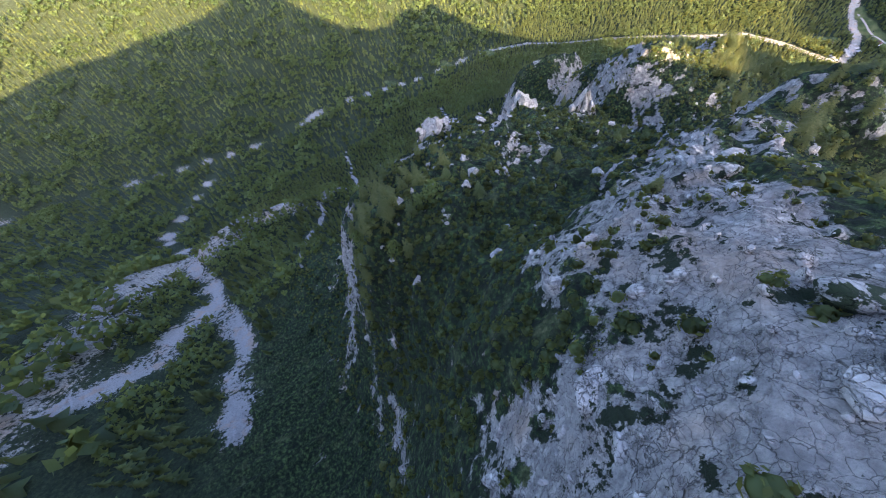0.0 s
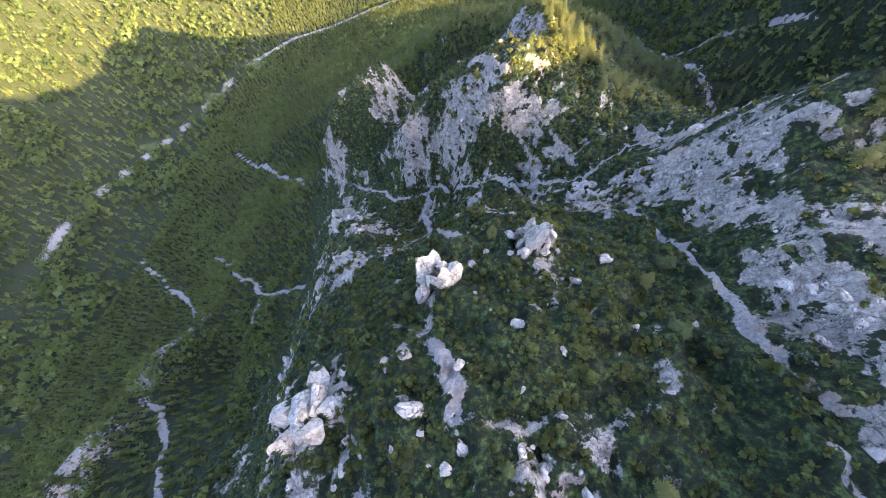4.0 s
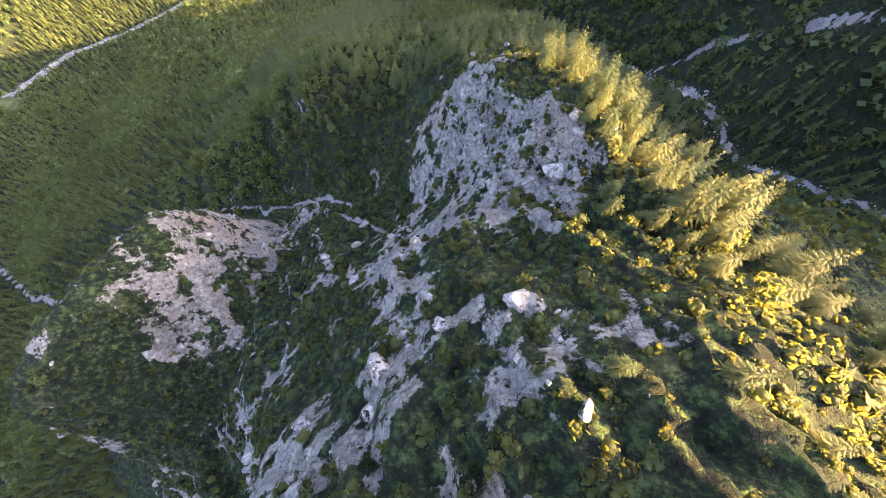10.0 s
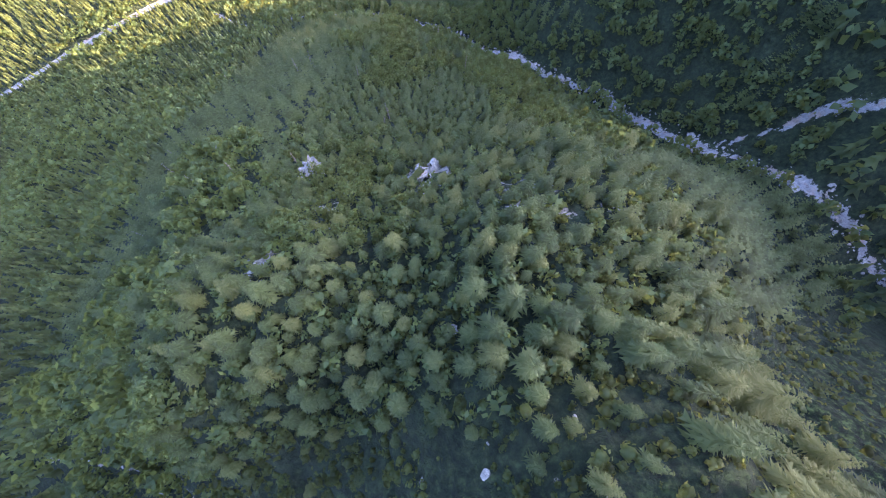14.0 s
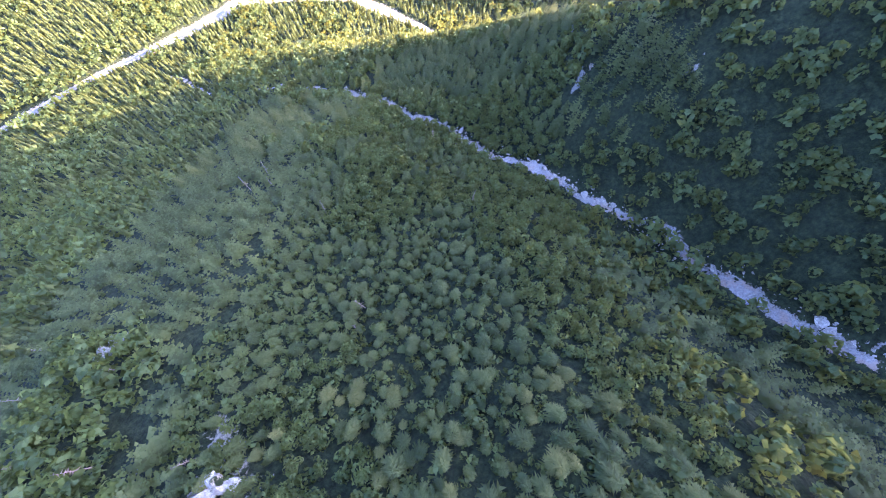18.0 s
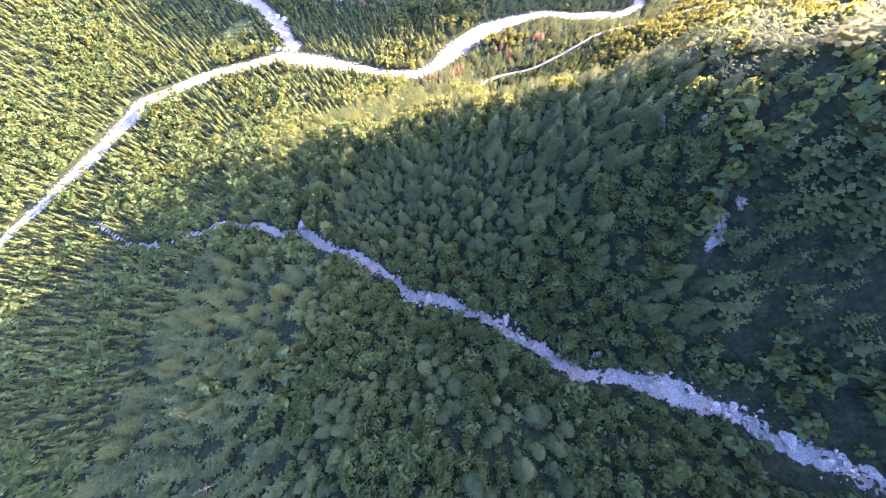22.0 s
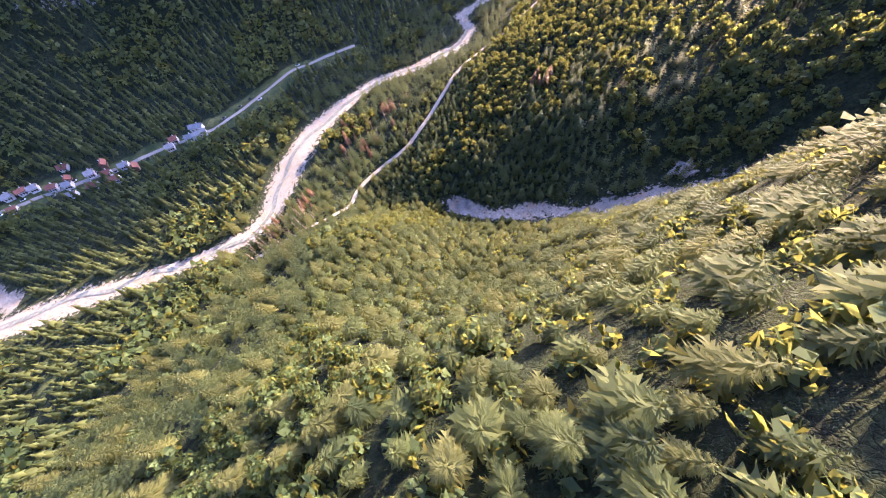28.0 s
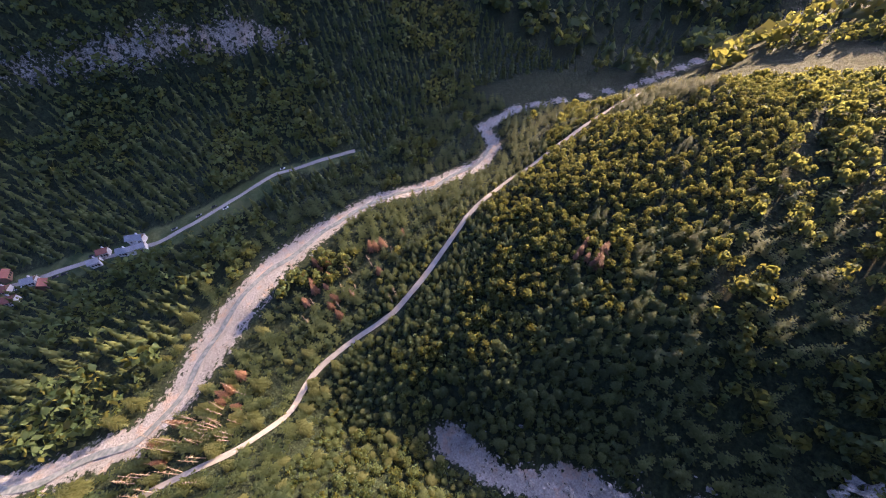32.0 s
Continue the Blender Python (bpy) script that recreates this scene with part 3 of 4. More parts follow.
def conifer_crown(whorls, points, width, rng, base=0.10, slim=1.0):
    """Unit-high crown of stacked drooping whorls."""
    out = []
    for i in range(whorls):
        t = i / (whorls - 1 + 0.35)
        z = base + (1 - base) * t
        r = width * (1 - t) ** slim * rng.uniform(0.85, 1.1) + 0.012
        drop = (0.75 + 0.6 * (1 - t)) * (1 - base) / whorls
        out.append(ring_skirt(min(1.0, z + 1.1 * (1 - base) / whorls), z - drop * 0.5, r, points, rng))
    return join_arrays(out)


def conifer_branches(whorls, per, width, rng, base=0.12):
    """Crown built branch by branch: drooping two-sided sprays with side twigs."""
    vs, fs = [], []
    k = 0
    for i in range(whorls):
        t = (i + 0.2) / whorls
        z = base + (1 - base) * t
        r0 = width * (1 - t) ** 0.85 + 0.015
        n = max(4, round(per * (1 - 0.5 * t)))
        for j in range(n):
            a = 2 * np.pi * (j + rng.uniform(-0.3, 0.3)) / n + i * 0.7
            r = r0 * rng.uniform(0.7, 1.15)
            rise = 0.02 + 0.06 * t - 0.05 * (1 - t)
            d, s = np.array([np.cos(a), np.sin(a)]), np.array([-np.sin(a), np.cos(a)])
            w = 0.30 * r + 0.008

            def at(u, side, dz):
                p = d * r * u + s * w * side
                return (p[0], p[1], z + rise * u + dz)

            vs += [at(0.02, 0, 0.015), at(0.35, 0.75, -0.018), at(0.35, -0.75, -0.018), at(0.55, 0, 0.004), at(0.72, 0.6, -0.024), at(0.72, -0.6, -0.024), at(1.0, 0, -0.012)]
            fs += [(k, k + 1, k + 3), (k, k + 3, k + 2), (k + 3, k + 4, k + 6), (k + 3, k + 6, k + 5)]
            k += 7
    v, f = ring_skirt(1.0, 0.93, 0.03, 3, rng)
    return join_arrays([(np.array(vs), np.array(fs)), (v, f)])


def conifer_feathers(whorls, per, width, rng, base=0.12, pairs=(0.3, 0.48, 0.64, 0.8, 0.93)):
    """Crown built twig by twig: drooping boughs with pairs of side twigs."""
    vs = []
    for i in range(whorls):
        t = (i + 0.2) / whorls
        z = base + (1 - base) * t
        r0 = width * (1 - t) ** 0.85 + 0.015
        n = max(4, round(per * (1 - 0.5 * t)))
        for j in range(n):
            a = 2 * np.pi * (j + rng.uniform(-0.3, 0.3)) / n + i * 0.7
            r = r0 * rng.uniform(0.7, 1.15)
            d, s = np.array([np.cos(a), np.sin(a), 0]), np.array([-np.sin(a), np.cos(a), 0])
            fall = -0.10 * (1 - t) + 0.05 * t

            def bough(u):
                return d * r * u + np.array([0, 0, z + r * (0.25 * u + (fall * 4 - 0.2) * u * u)])

            for u in pairs:
                ln = r * 2.0 / len(pairs) * (1.2 - u) + 0.012
                for side in (-1, 1):
                    tip = bough(u) + (d * 0.75 + s * side * 0.7) * ln * rng.uniform(0.8, 1.2) - np.array([0, 0, 0.25 * ln])
                    vs += [bough(u - 0.5 / len(pairs)), bough(u + 0.35 / len(pairs)), tip]
            vs += [bough(0.85) + s * 0.006, bough(0.85) - s * 0.006, bough(1.12)]
    v = np.array(vs)
    top = ring_skirt(1.0, 0.93, 0.03, 3, rng)
    return join_arrays([(v, np.arange(len(v)).reshape(-1, 3)), top])


def ico():
    g = (1 + 5 ** 0.5) / 2
    v = np.array([(-1, g, 0), (1, g, 0), (-1, -g, 0), (1, -g, 0), (0, -1, g), (0, 1, g), (0, -1, -g), (0, 1, -g), (g, 0, -1), (g, 0, 1), (-g, 0, -1), (-g, 0, 1)], float)
    f = [(0, 11, 5), (0, 5, 1), (0, 1, 7), (0, 7, 10), (0, 10, 11), (1, 5, 9), (5, 11, 4), (11, 10, 2), (10, 7, 6), (7, 1, 8), (3, 9, 4), (3, 4, 2), (3, 2, 6), (3, 6, 8), (3, 8, 9), (4, 9, 5), (2, 4, 11), (6, 2, 10), (8, 6, 7), (9, 8, 1)]
    return v / np.linalg.norm(v[0]), np.array(f)


ICO_V, ICO_F = ico()


def leaf_cloud(centres, radii, n, leaf, rng):
    """Small leaf sprays set on the shells of several lumps, tilted outwards."""
    k = rng.integers(len(centres), size=n)
    d = rng.normal(0, 1, (n, 3))
    d[:, 2] = np.abs(d[:, 2]) * 0.9 - 0.25
    d /= np.linalg.norm(d, axis=1, keepdims=True)
    p = centres[k] + d * radii[k][:, None] * rng.uniform(0.78, 1.08, (n, 1)) * np.array([1, 1, 0.8])
    t = np.cross(d, rng.normal(0, 1, (n, 3)))
    t /= np.linalg.norm(t, axis=1, keepdims=True)
    b = np.cross(d, t) + 0.45 * d * rng.normal(0, 1, (n, 1))
    s = leaf * rng.uniform(0.6, 1.4, (n, 1))
    v = np.stack([p - t * s, p + t * s * 0.9 + b * s * 0.3, p + b * s * 1.5, p - b * s * 1.1 + t * s * 0.2], 1)
    f = (np.arange(n) * 4)[:, None, None] + np.array([[0, 1, 2], [0, 3, 1]])[None]
    return v.reshape(-1, 3), f.reshape(-1, 3)


def broad_crown(lumps, leaves, leaf, rng, width=0.34, low=0.36):
    c, r = [], []
    for i in range(lumps):
        u, a = (i + 0.5) / lumps, i * 2.4 + rng.uniform(-0.4, 0.4)
        q = width * math.sin(math.pi * min(0.97, 0.3 + 0.7 * u)) * rng.uniform(0.45, 0.85)
        c.append((q * math.cos(a), q * math.sin(a), low + (0.86 - low) * u))
        r.append(width * rng.uniform(0.36, 0.56))
    return leaf_cloud(np.array(c), np.array(r), leaves, leaf, rng)


def trunk_shape(top, r, sides=5):
    a = np.arange(sides) * 2 * np.pi / sides
    v = np.vstack([np.stack([r * 1.5 * np.cos(a), r * 1.5 * np.sin(a), np.full(sides, -0.06)], 1), np.stack([r * np.cos(a), r * np.sin(a), np.full(sides, 0.06)], 1), [[0, 0, top]]])
    f = []
    for i in range(sides):
        j = (i + 1) % sides
        f += [(i, j, sides + j), (i, sides + j, sides + i), (sides + i, sides + j, 2 * sides)]
    return v, np.array(f)


def tri_mesh(name, v, f, mat, tint=None):
    me = bpy.data.meshes.new(name)
    me.vertices.add(len(v))
    me.vertices.foreach_set("co", np.ascontiguousarray(v, dtype=np.float32).ravel())
    me.loops.add(f.size)
    me.loops.foreach_set("vertex_index", np.ascontiguousarray(f, dtype=np.int32).ravel())
    me.polygons.add(len(f))
    me.polygons.foreach_set("loop_start", np.arange(0, f.size, 3, dtype=np.int32))
    me.update(calc_edges=True)
    if tint is not None:
        me.attributes.new("tint", "FLOAT", "POINT").data.foreach_set("value", tint.astype(np.float32))
    me.materials.append(mat)
    return me


def scatter(name, template, pos, size, mat, label, category, rng, squash=0.25):
    """Joins many small or distant copies of one shape into a single mesh."""
    v, f = template
    n = len(pos)
    a = rng.uniform(0, 2 * np.pi, n)
    c, s = np.cos(a)[:, None], np.sin(a)[:, None]
    sx = size[:, None] * rng.uniform(1 - squash, 1 + squash, (n, 1))
    lean = rng.normal(0, 0.035, (n, 2))
    vx, vy, vz = v[None, :, 0], v[None, :, 1], v[None, :, 2]
    z = vz * size[:, None]
    out = np.stack([(vx * c - vy * s) * sx + lean[:, :1] * z, (vx * s + vy * c) * sx + lean[:, 1:] * z, z], 2) + pos[:, None, :]
    faces = f[None] + (np.arange(n) * len(v))[:, None, None]
    tint = np.repeat(rng.uniform(0, 1, n), len(v))
    me = tri_mesh(name, out.reshape(-1, 3), faces.reshape(-1, 3), mat, tint)
    return tagged(new(name, me), label, category, kind="stuff")


# the stretch of ground that lies near the flown valley side
CORRIDOR = ((345, -900), (265, -830), (235, -720), (230, -620), (240, -520), (275, -390), (320, -270), (390, -195), (480, -150), (560, -120), (740, -170))


def spots(x0, x1, y0, y1, step, rng):
    xs, ys = np.meshgrid(np.arange(x0, x1, step), np.arange(y0, y1, step))
    x = xs.ravel() + rng.uniform(-0.48, 0.48, xs.size) * step
    y = ys.ravel() + rng.uniform(-0.48, 0.48, xs.size) * step
    return x, y


def survey(x, y):
    z = height(x, y)
    e = 1.5
    sx, sy = (height(x + e, y) - z) / e, (height(x, y + e) - z) / e
    slope = np.hypot(sx, sy)
    rock, gravel, meadow = masks(x, y, z, slope)
    return z, slope, rock, gravel, meadow


def in_road(x, y):
    d = np.full(x.shape, 1e9)
    for line, w in ROADS:
        d = np.minimum(d, line_distance(x, y, line)[0] - w)
    return d < 2.0


ROADS = (
    (((430, -22, 0), (448, -36, 0), (468, -53, 0), (492, -60, 0), (500, -55, 0), (512, -54, 0), (530, -60, 0), (556, -75, 0)), 1.5),
    (((556, -75, 0), (575, -80, 0), (594, -82, 0), (635, -86, 0), (675, -97, 0), (727, -124, 0), (800, -160, 0)), 1.7),
    (VILLAGE_ROAD, 1.7),
)


def forest_points(x0, x1, y0, y1, step, rng):
    x, y = spots(x0, x1, y0, y1, step, rng)
    z, slope, rock, gravel, meadow = survey(x, y)
    ok = (gravel < 0.22) & (meadow < 0.4) & (slope < 4.5) & ~in_road(x, y)
    return x, y, z, slope, rock, ok


def pick(pts, mask):
    return np.stack([pts[0][mask], pts[1][mask], pts[2][mask] - 0.3], 1)


TWO, THREE = (0.42, 0.78), (0.36, 0.6, 0.84)
NEAR_SPRUCE = [conifer_feathers(9, 8, 0.27, RNG, 0.12, TWO), conifer_feathers(10, 7, 0.24, RNG, 0.12, TWO), conifer_feathers(8, 8, 0.30, RNG, 0.12, TWO)]
FINE_SPRUCE = [conifer_feathers(15, 10, 0.28, RNG), conifer_feathers(16, 10, 0.25, RNG), conifer_feathers(14, 10, 0.31, RNG)]
FINE_LARCH = [conifer_feathers(13, 9, 0.26, RNG, 0.16), conifer_feathers(12, 9, 0.29, RNG, 0.16)]
NEAR_LARCH = [conifer_feathers(10, 8, 0.27, RNG, 0.16, THREE), conifer_feathers(9, 8, 0.30, RNG, 0.16, THREE)]
NEAR_BEECH = [broad_crown(11, 230, 0.043, RNG, 0.34, 0.3), broad_crown(9, 210, 0.046, RNG, 0.38, 0.3)]
MID_SPRUCE = [conifer_branches(6, 6, 0.36, RNG), conifer_branches(5, 7, 0.40, RNG)]
MID_BEECH = [broad_crown(8, 64, 0.082, RNG, 0.40, 0.3), broad_crown(7, 60, 0.086, RNG, 0.44, 0.3)]
UNDERWOOD = broad_crown(5, 44, 0.11, RNG, 0.50, 0.12)
FAR_SPRUCE = conifer_crown(4, 5, 0.36, RNG)
FAR_BEECH = broad_crown(5, 18, 0.135, RNG, 0.44, 0.3)
DISTANT_SPRUCE = conifer_crown(3, 4, 0.36, RNG)
DISTANT_BEECH = broad_crown(4, 18, 0.16, RNG, 0.46, 0.3)


def kind_noise(x, y):
    return fbm(x, y, 55, 3, 120) + 0.35 * (fbm(x, y, 9, 2, 130) - 0.5)


def build_forest():
    rng = np.random.default_rng(11)
    # close to the corridor
    p = forest_points(60, 800, -960, 60, 3.9, rng)
    x, y, z, slope, rock, ok = p
    dist = line_distance(x, y, CORRIDOR)[0]
    c = crag(x, y) * np.clip((-y - 505) / 60, 0, 1)
    brow = np.clip(1 - line_distance(x, y, LINES["east_brow"])[0] / 26, 0, 1) * (x > np.where(y < -588, 257, 267))
    brow = np.maximum(brow, np.clip(1.2 - line_distance(x, y, ((338, -757, 0), (346, -733, 0), (378, -730, 0)))[0] / 16, 0, 1) * ((y > -727) | (x > 335)))
    rim = np.clip(1.25 - np.hypot((x - 257) / 34, (y + 878) / 36), 0, 1)
    thin = np.clip(0.95 - 1.45 * c + 2.2 * brow + 1.1 * rim, 0.05, 1.0)
    thin = thin * np.where(c > 0.2, 0.62, 1.0) * np.where(dist > 66, 0.56, 1.0)
    on = ok & (rock < 0.55) & (rng.uniform(0, 1, x.size) < thin) & (dist < 170)
    kn = kind_noise(x, y) + 0.3 * np.clip(1.3 - line_distance(x, y, LINES["torrent"][3:14])[0] / 24, 0, 1)
    larch_zone = (np.hypot((x - 255) / 70, (y + 480) / 70) < 1) | (brow > 0.1) | (c > 0.25) | ((y > -260) & (x < 520))
    tall = np.where(c > 0.2, 5.0 + 5 * brow + 2.5 * (rim > 0.2), np.where(dist > 66, 9.2, 6.6)) * rng.uniform(0.65, 1.35, x.size)
    tall = np.where(y > -330, tall * np.where(x > 470, 0.95, 1.15), tall)
    kind = np.where(larch_zone & (rng.uniform(0, 1, x.size) < np.where((brow > 0.1) | (rim > 0.2), 0.6, np.where(y > -330, 0.3, 0.22))), 1, np.where(kn > np.where((x > 560) & (y < -105), 0.40, np.where(y > -330, 0.66, np.where(y > -480, 0.53, 0.56))), 2, 0))
    near = on & (dist < 62) & ((y > -690) | (rim > 0.2))
    chosen = np.zeros(x.size, bool)
    for zone, count in ((near & (y > -300), 185), (near & (y <= -300), 105)):
        idx = np.where(zone)[0]
        chosen[idx[np.argsort(dist[idx])][:count]] = True
    singles(x, y, z, tall, kind, chosen, rng)
    rest = on & ~chosen
    close = dist < np.where(y > -330, 66, 58)
    for k, nm, mats, fine, coarse, lab in ((0, "spruce_stand", SPRUCE, NEAR_SPRUCE, MID_SPRUCE, "dense dark green spruces on the mountainside"), (1, "larch_stand", LARCH, NEAR_LARCH, NEAR_LARCH, "light green larches among dwarf pines"), (2, "beech_stand", BEECH, NEAR_BEECH, MID_BEECH, "round green beech crowns on the slope")):
        for where, shapes in ((close, fine), (~close, coarse)):
            for j, sh in enumerate(shapes):
                m = rest & where & (kind == k) & ((np.arange(x.size) % len(shapes)) == j)
                if m.any():
                    scatter(nm, sh, pick(p, m), tall[m] * (0.85 if k == 2 else 1.0), mats, lab, "trees", rng)
    q = forest_points(150, 640, -520, -60, 3.7, rng)
    m = q[5] & (q[4] < 0.5) & (line_distance(q[0], q[1], CORRIDOR)[0] < 66)
    scatter("underwood", UNDERWOOD, pick(q, m), rng.uniform(2.2, 4.4, m.sum()), BEECH, "green broadleaf underwood filling the gaps between the trees", "shrubs", rng)
    # the slopes further off
    p = forest_points(-420, 900, -1060, 420, 6.6, rng)
    x, y, z, slope, rock, ok = p
    dist = line_distance(x, y, CORRIDOR)[0]
    c = crag(x, y) * (y < -500)
    on = ok & (rock < 0.6) & (dist >= 170) & (rng.uniform(0, 1, x.size) < np.clip(1.1 - c, 0.1, 1))
    kn = kind_noise(x, y)
    tall = 10.0 * rng.uniform(0.7, 1.35, x.size)
    kn = kn + 0.12 * ((x > 560) & (y < -100))
    m = on & (kn <= 0.52)
    scatter("spruce_wood", FAR_SPRUCE, pick(p, m), tall[m], SPRUCE, "dark spruce wood covering the valley side", "trees", rng)
    m = on & (kn > 0.52)
    scatter("beech_wood", FAR_BEECH, pick(p, m), tall[m] * 0.9, BEECH, "green beech wood covering the valley side", "trees", rng)
    # across the river and far up the valley
    p = forest_points(-1700, 1500, -1500, 950, 17.0, rng)
    x, y, z, slope, rock, ok = p
    on = ok & ~((x > -420) & (x < 900) & (y > -1060) & (y < 420))
    tall = 17 * rng.uniform(0.75, 1.3, x.size)
    m = on & (kind_noise(x, y) <= 0.52)
    scatter("distant_spruce_wood", DISTANT_SPRUCE, pick(p, m), tall[m], SPRUCE, "distant dark spruce wood across the valley", "trees", rng, 0.6)
    m = on & (kind_noise(x, y) > 0.52)
    scatter("distant_beech_wood", DISTANT_BEECH, pick(p, m), tall[m], BEECH, "distant green beech wood across the valley", "trees", rng, 0.6)


SINGLE_KINDS = (
    ("spruce_tree", FINE_SPRUCE, SPRUCE, "tall dark green spruce with drooping branches"),
    ("larch_tree", FINE_LARCH, LARCH, "light yellowish green larch with feathery branches"),
    ("beech_tree", NEAR_BEECH, BEECH, "broad green beech with a rounded leafy crown"),
)


def singles(x, y, z, tall, kind, chosen, rng):
    made = {}
    for i in np.where(chosen)[0]:
        k = int(kind[i])
        name, shapes, mat, label = SINGLE_KINDS[k]
        j = int(rng.integers(len(shapes)))
        m = Matrix.Translation((x[i], y[i], z[i] - 0.4)) @ pose(0, 0, 0, rng.normal(0, 2), rng.normal(0, 2), rng.uniform(0, 360)) @ Matrix.Scale(float(tall[i]), 4)
        if (k, j) not in made:
            tree = tagged(new(name), label, "tree", "trees on the flown slope")
            v, f = trunk_shape(0.9, 0.014)
            t = new("trunk", tri_mesh("trunk", v, f, BARK))
            t.parent = tree
            cr = new("crown", tri_mesh("crown", shapes[j][0], shapes[j][1], mat, np.zeros(len(shapes[j][0]))))
            cr.parent = tree
            tree.matrix_basis = m
            made[k, j] = tree
        else:
            o = copy_thing(made[k, j], Matrix.Identity(4))
            o.matrix_basis = m


def shrub_shape(rng, leaves, leaf, n=5):
    c = np.stack([rng.uniform(-0.75, 0.75, n), rng.uniform(-0.75, 0.75, n), rng.uniform(0.05, 0.35, n)], 1)
    rad = rng.uniform(0.38, 0.62, n)
    body = [(ICO_V * rad[k] * 0.74 * rng.uniform(0.85, 1.15, (12, 1)) * np.array([1, 1, 0.8]) + c[k], ICO_F) for k in range(n)]
    return join_arrays(body + [leaf_cloud(c, rad, leaves, leaf, rng)])


def build_shrubs():
    rng = np.random.default_rng(21)
    p = forest_points(100, 395, -945, -490, 2.3, rng)
    x, y, z, slope, rock, ok = p
    c = crag(x, y)
    patch = fbm(x, y, 16, 3, 140)
    on = (rock + (fbm(x, y, 4, 2, 150) - 0.5) * 0.9 < 0.42) & ok & (c > 0.12) & (patch > 0.36) & (slope < 3.4)
    on = on | (ok & (c > 0.2) & (slope < 3.5) & (rng.uniform(0, 1, x.size) < 0.07 + 0.5 * (fbm(x, y, 11, 3, 145) > 0.60)))
    keep = (line_distance(x, y, CORRIDOR)[0] < 70) | (rng.uniform(0, 1, x.size) < 0.5)
    on = on | (ok & (line_distance(x, y, LINES["east_brow"])[0] < 36) & (rng.uniform(0, 1, x.size) < 0.8) & (x > 252))
    on = on & keep
    size = rng.uniform(0.5, 1.0, x.size) ** 2 * 2.2
    near = line_distance(x, y, CORRIDOR)[0] < 42
    for where, shapes in ((near, [shrub_shape(rng, 56, 0.115, 3) for _ in range(3)]), (~near, [shrub_shape(rng, 14, 0.2, 1)])):
        for j, sh in enumerate(shapes):
            m = on & where & (np.arange(x.size) % len(shapes) == j)
            scatter("dwarf_pine_thicket", sh, pick(p, m), size[m], PINE, "dark green dwarf pine thicket between limestone outcrops", "shrubs", rng)


build_forest()
build_shrubs()


# ---- boulders ----
def part(name, bm, material, parent, label=""):
    me = bpy.data.meshes.new(name)
    bm.to_mesh(me)
    bm.free()
    me.materials.append(material)
    ob = new(name, me)
    ob.parent = parent
    if label:
        ob["label"] = label
    return ob


def rock_mesh(seed, fine=3):
    """An angular limestone block: a lump cut flat by random planes."""
    rng = np.random.default_rng(seed)
    bm = bmesh.new()
    bmesh.ops.create_icosphere(bm, subdivisions=fine, radius=1.25)
    planes = [(Vector(rng.normal(0, 1, 3)).normalized(), rng.uniform(0.45, 0.8)) for _ in range(13)]
    for v in bm.verts:
        v.co *= 1 + 0.22 * noise.noise(v.co * 1.4 + Vector((seed, 3, 0)))
        for n, d in planes:
            h = v.co.dot(n) - d
            if h > 0:
                v.co -= n * h
        v.co += v.co.normalized() * 0.09 * noise.noise(v.co * 4.5 + Vector((seed, 0, 0)))
    me = bpy.data.meshes.new("boulder")
    bm.to_mesh(me)
    bm.free()
    me.materials.append(BOULDER)
    return me


ROCKS = [rock_mesh(100 + i) for i in range(7)]


def put_boulders(x, y, size, group, label, rng, sink=0.3):
    z = height(x, y)
    for i in range(len(x)):
        ob = tagged(new("boulder", ROCKS[int(rng.integers(len(ROCKS)))]), label, "boulder", group)
        s = float(size[i])
        ob.matrix_world = Matrix.Translation((x[i], y[i], z[i] + s * (0.45 - sink))) @ pose(0, 0, 0, rng.uniform(-25, 25), rng.uniform(-25, 25), rng.uniform(0, 360)) @ Matrix.Diagonal((s * rng.uniform(0.8, 1.5), s * rng.uniform(0.7, 1.2), s * rng.uniform(0.6, 1.1), 1))


def along_line(line, n, spread, rng):
    p = np.array(resample(line, 6.0))
    k = rng.integers(len(p), size=n)
    return p[k, 0] + rng.normal(0, spread, n), p[k, 1] + rng.normal(0, spread, n)


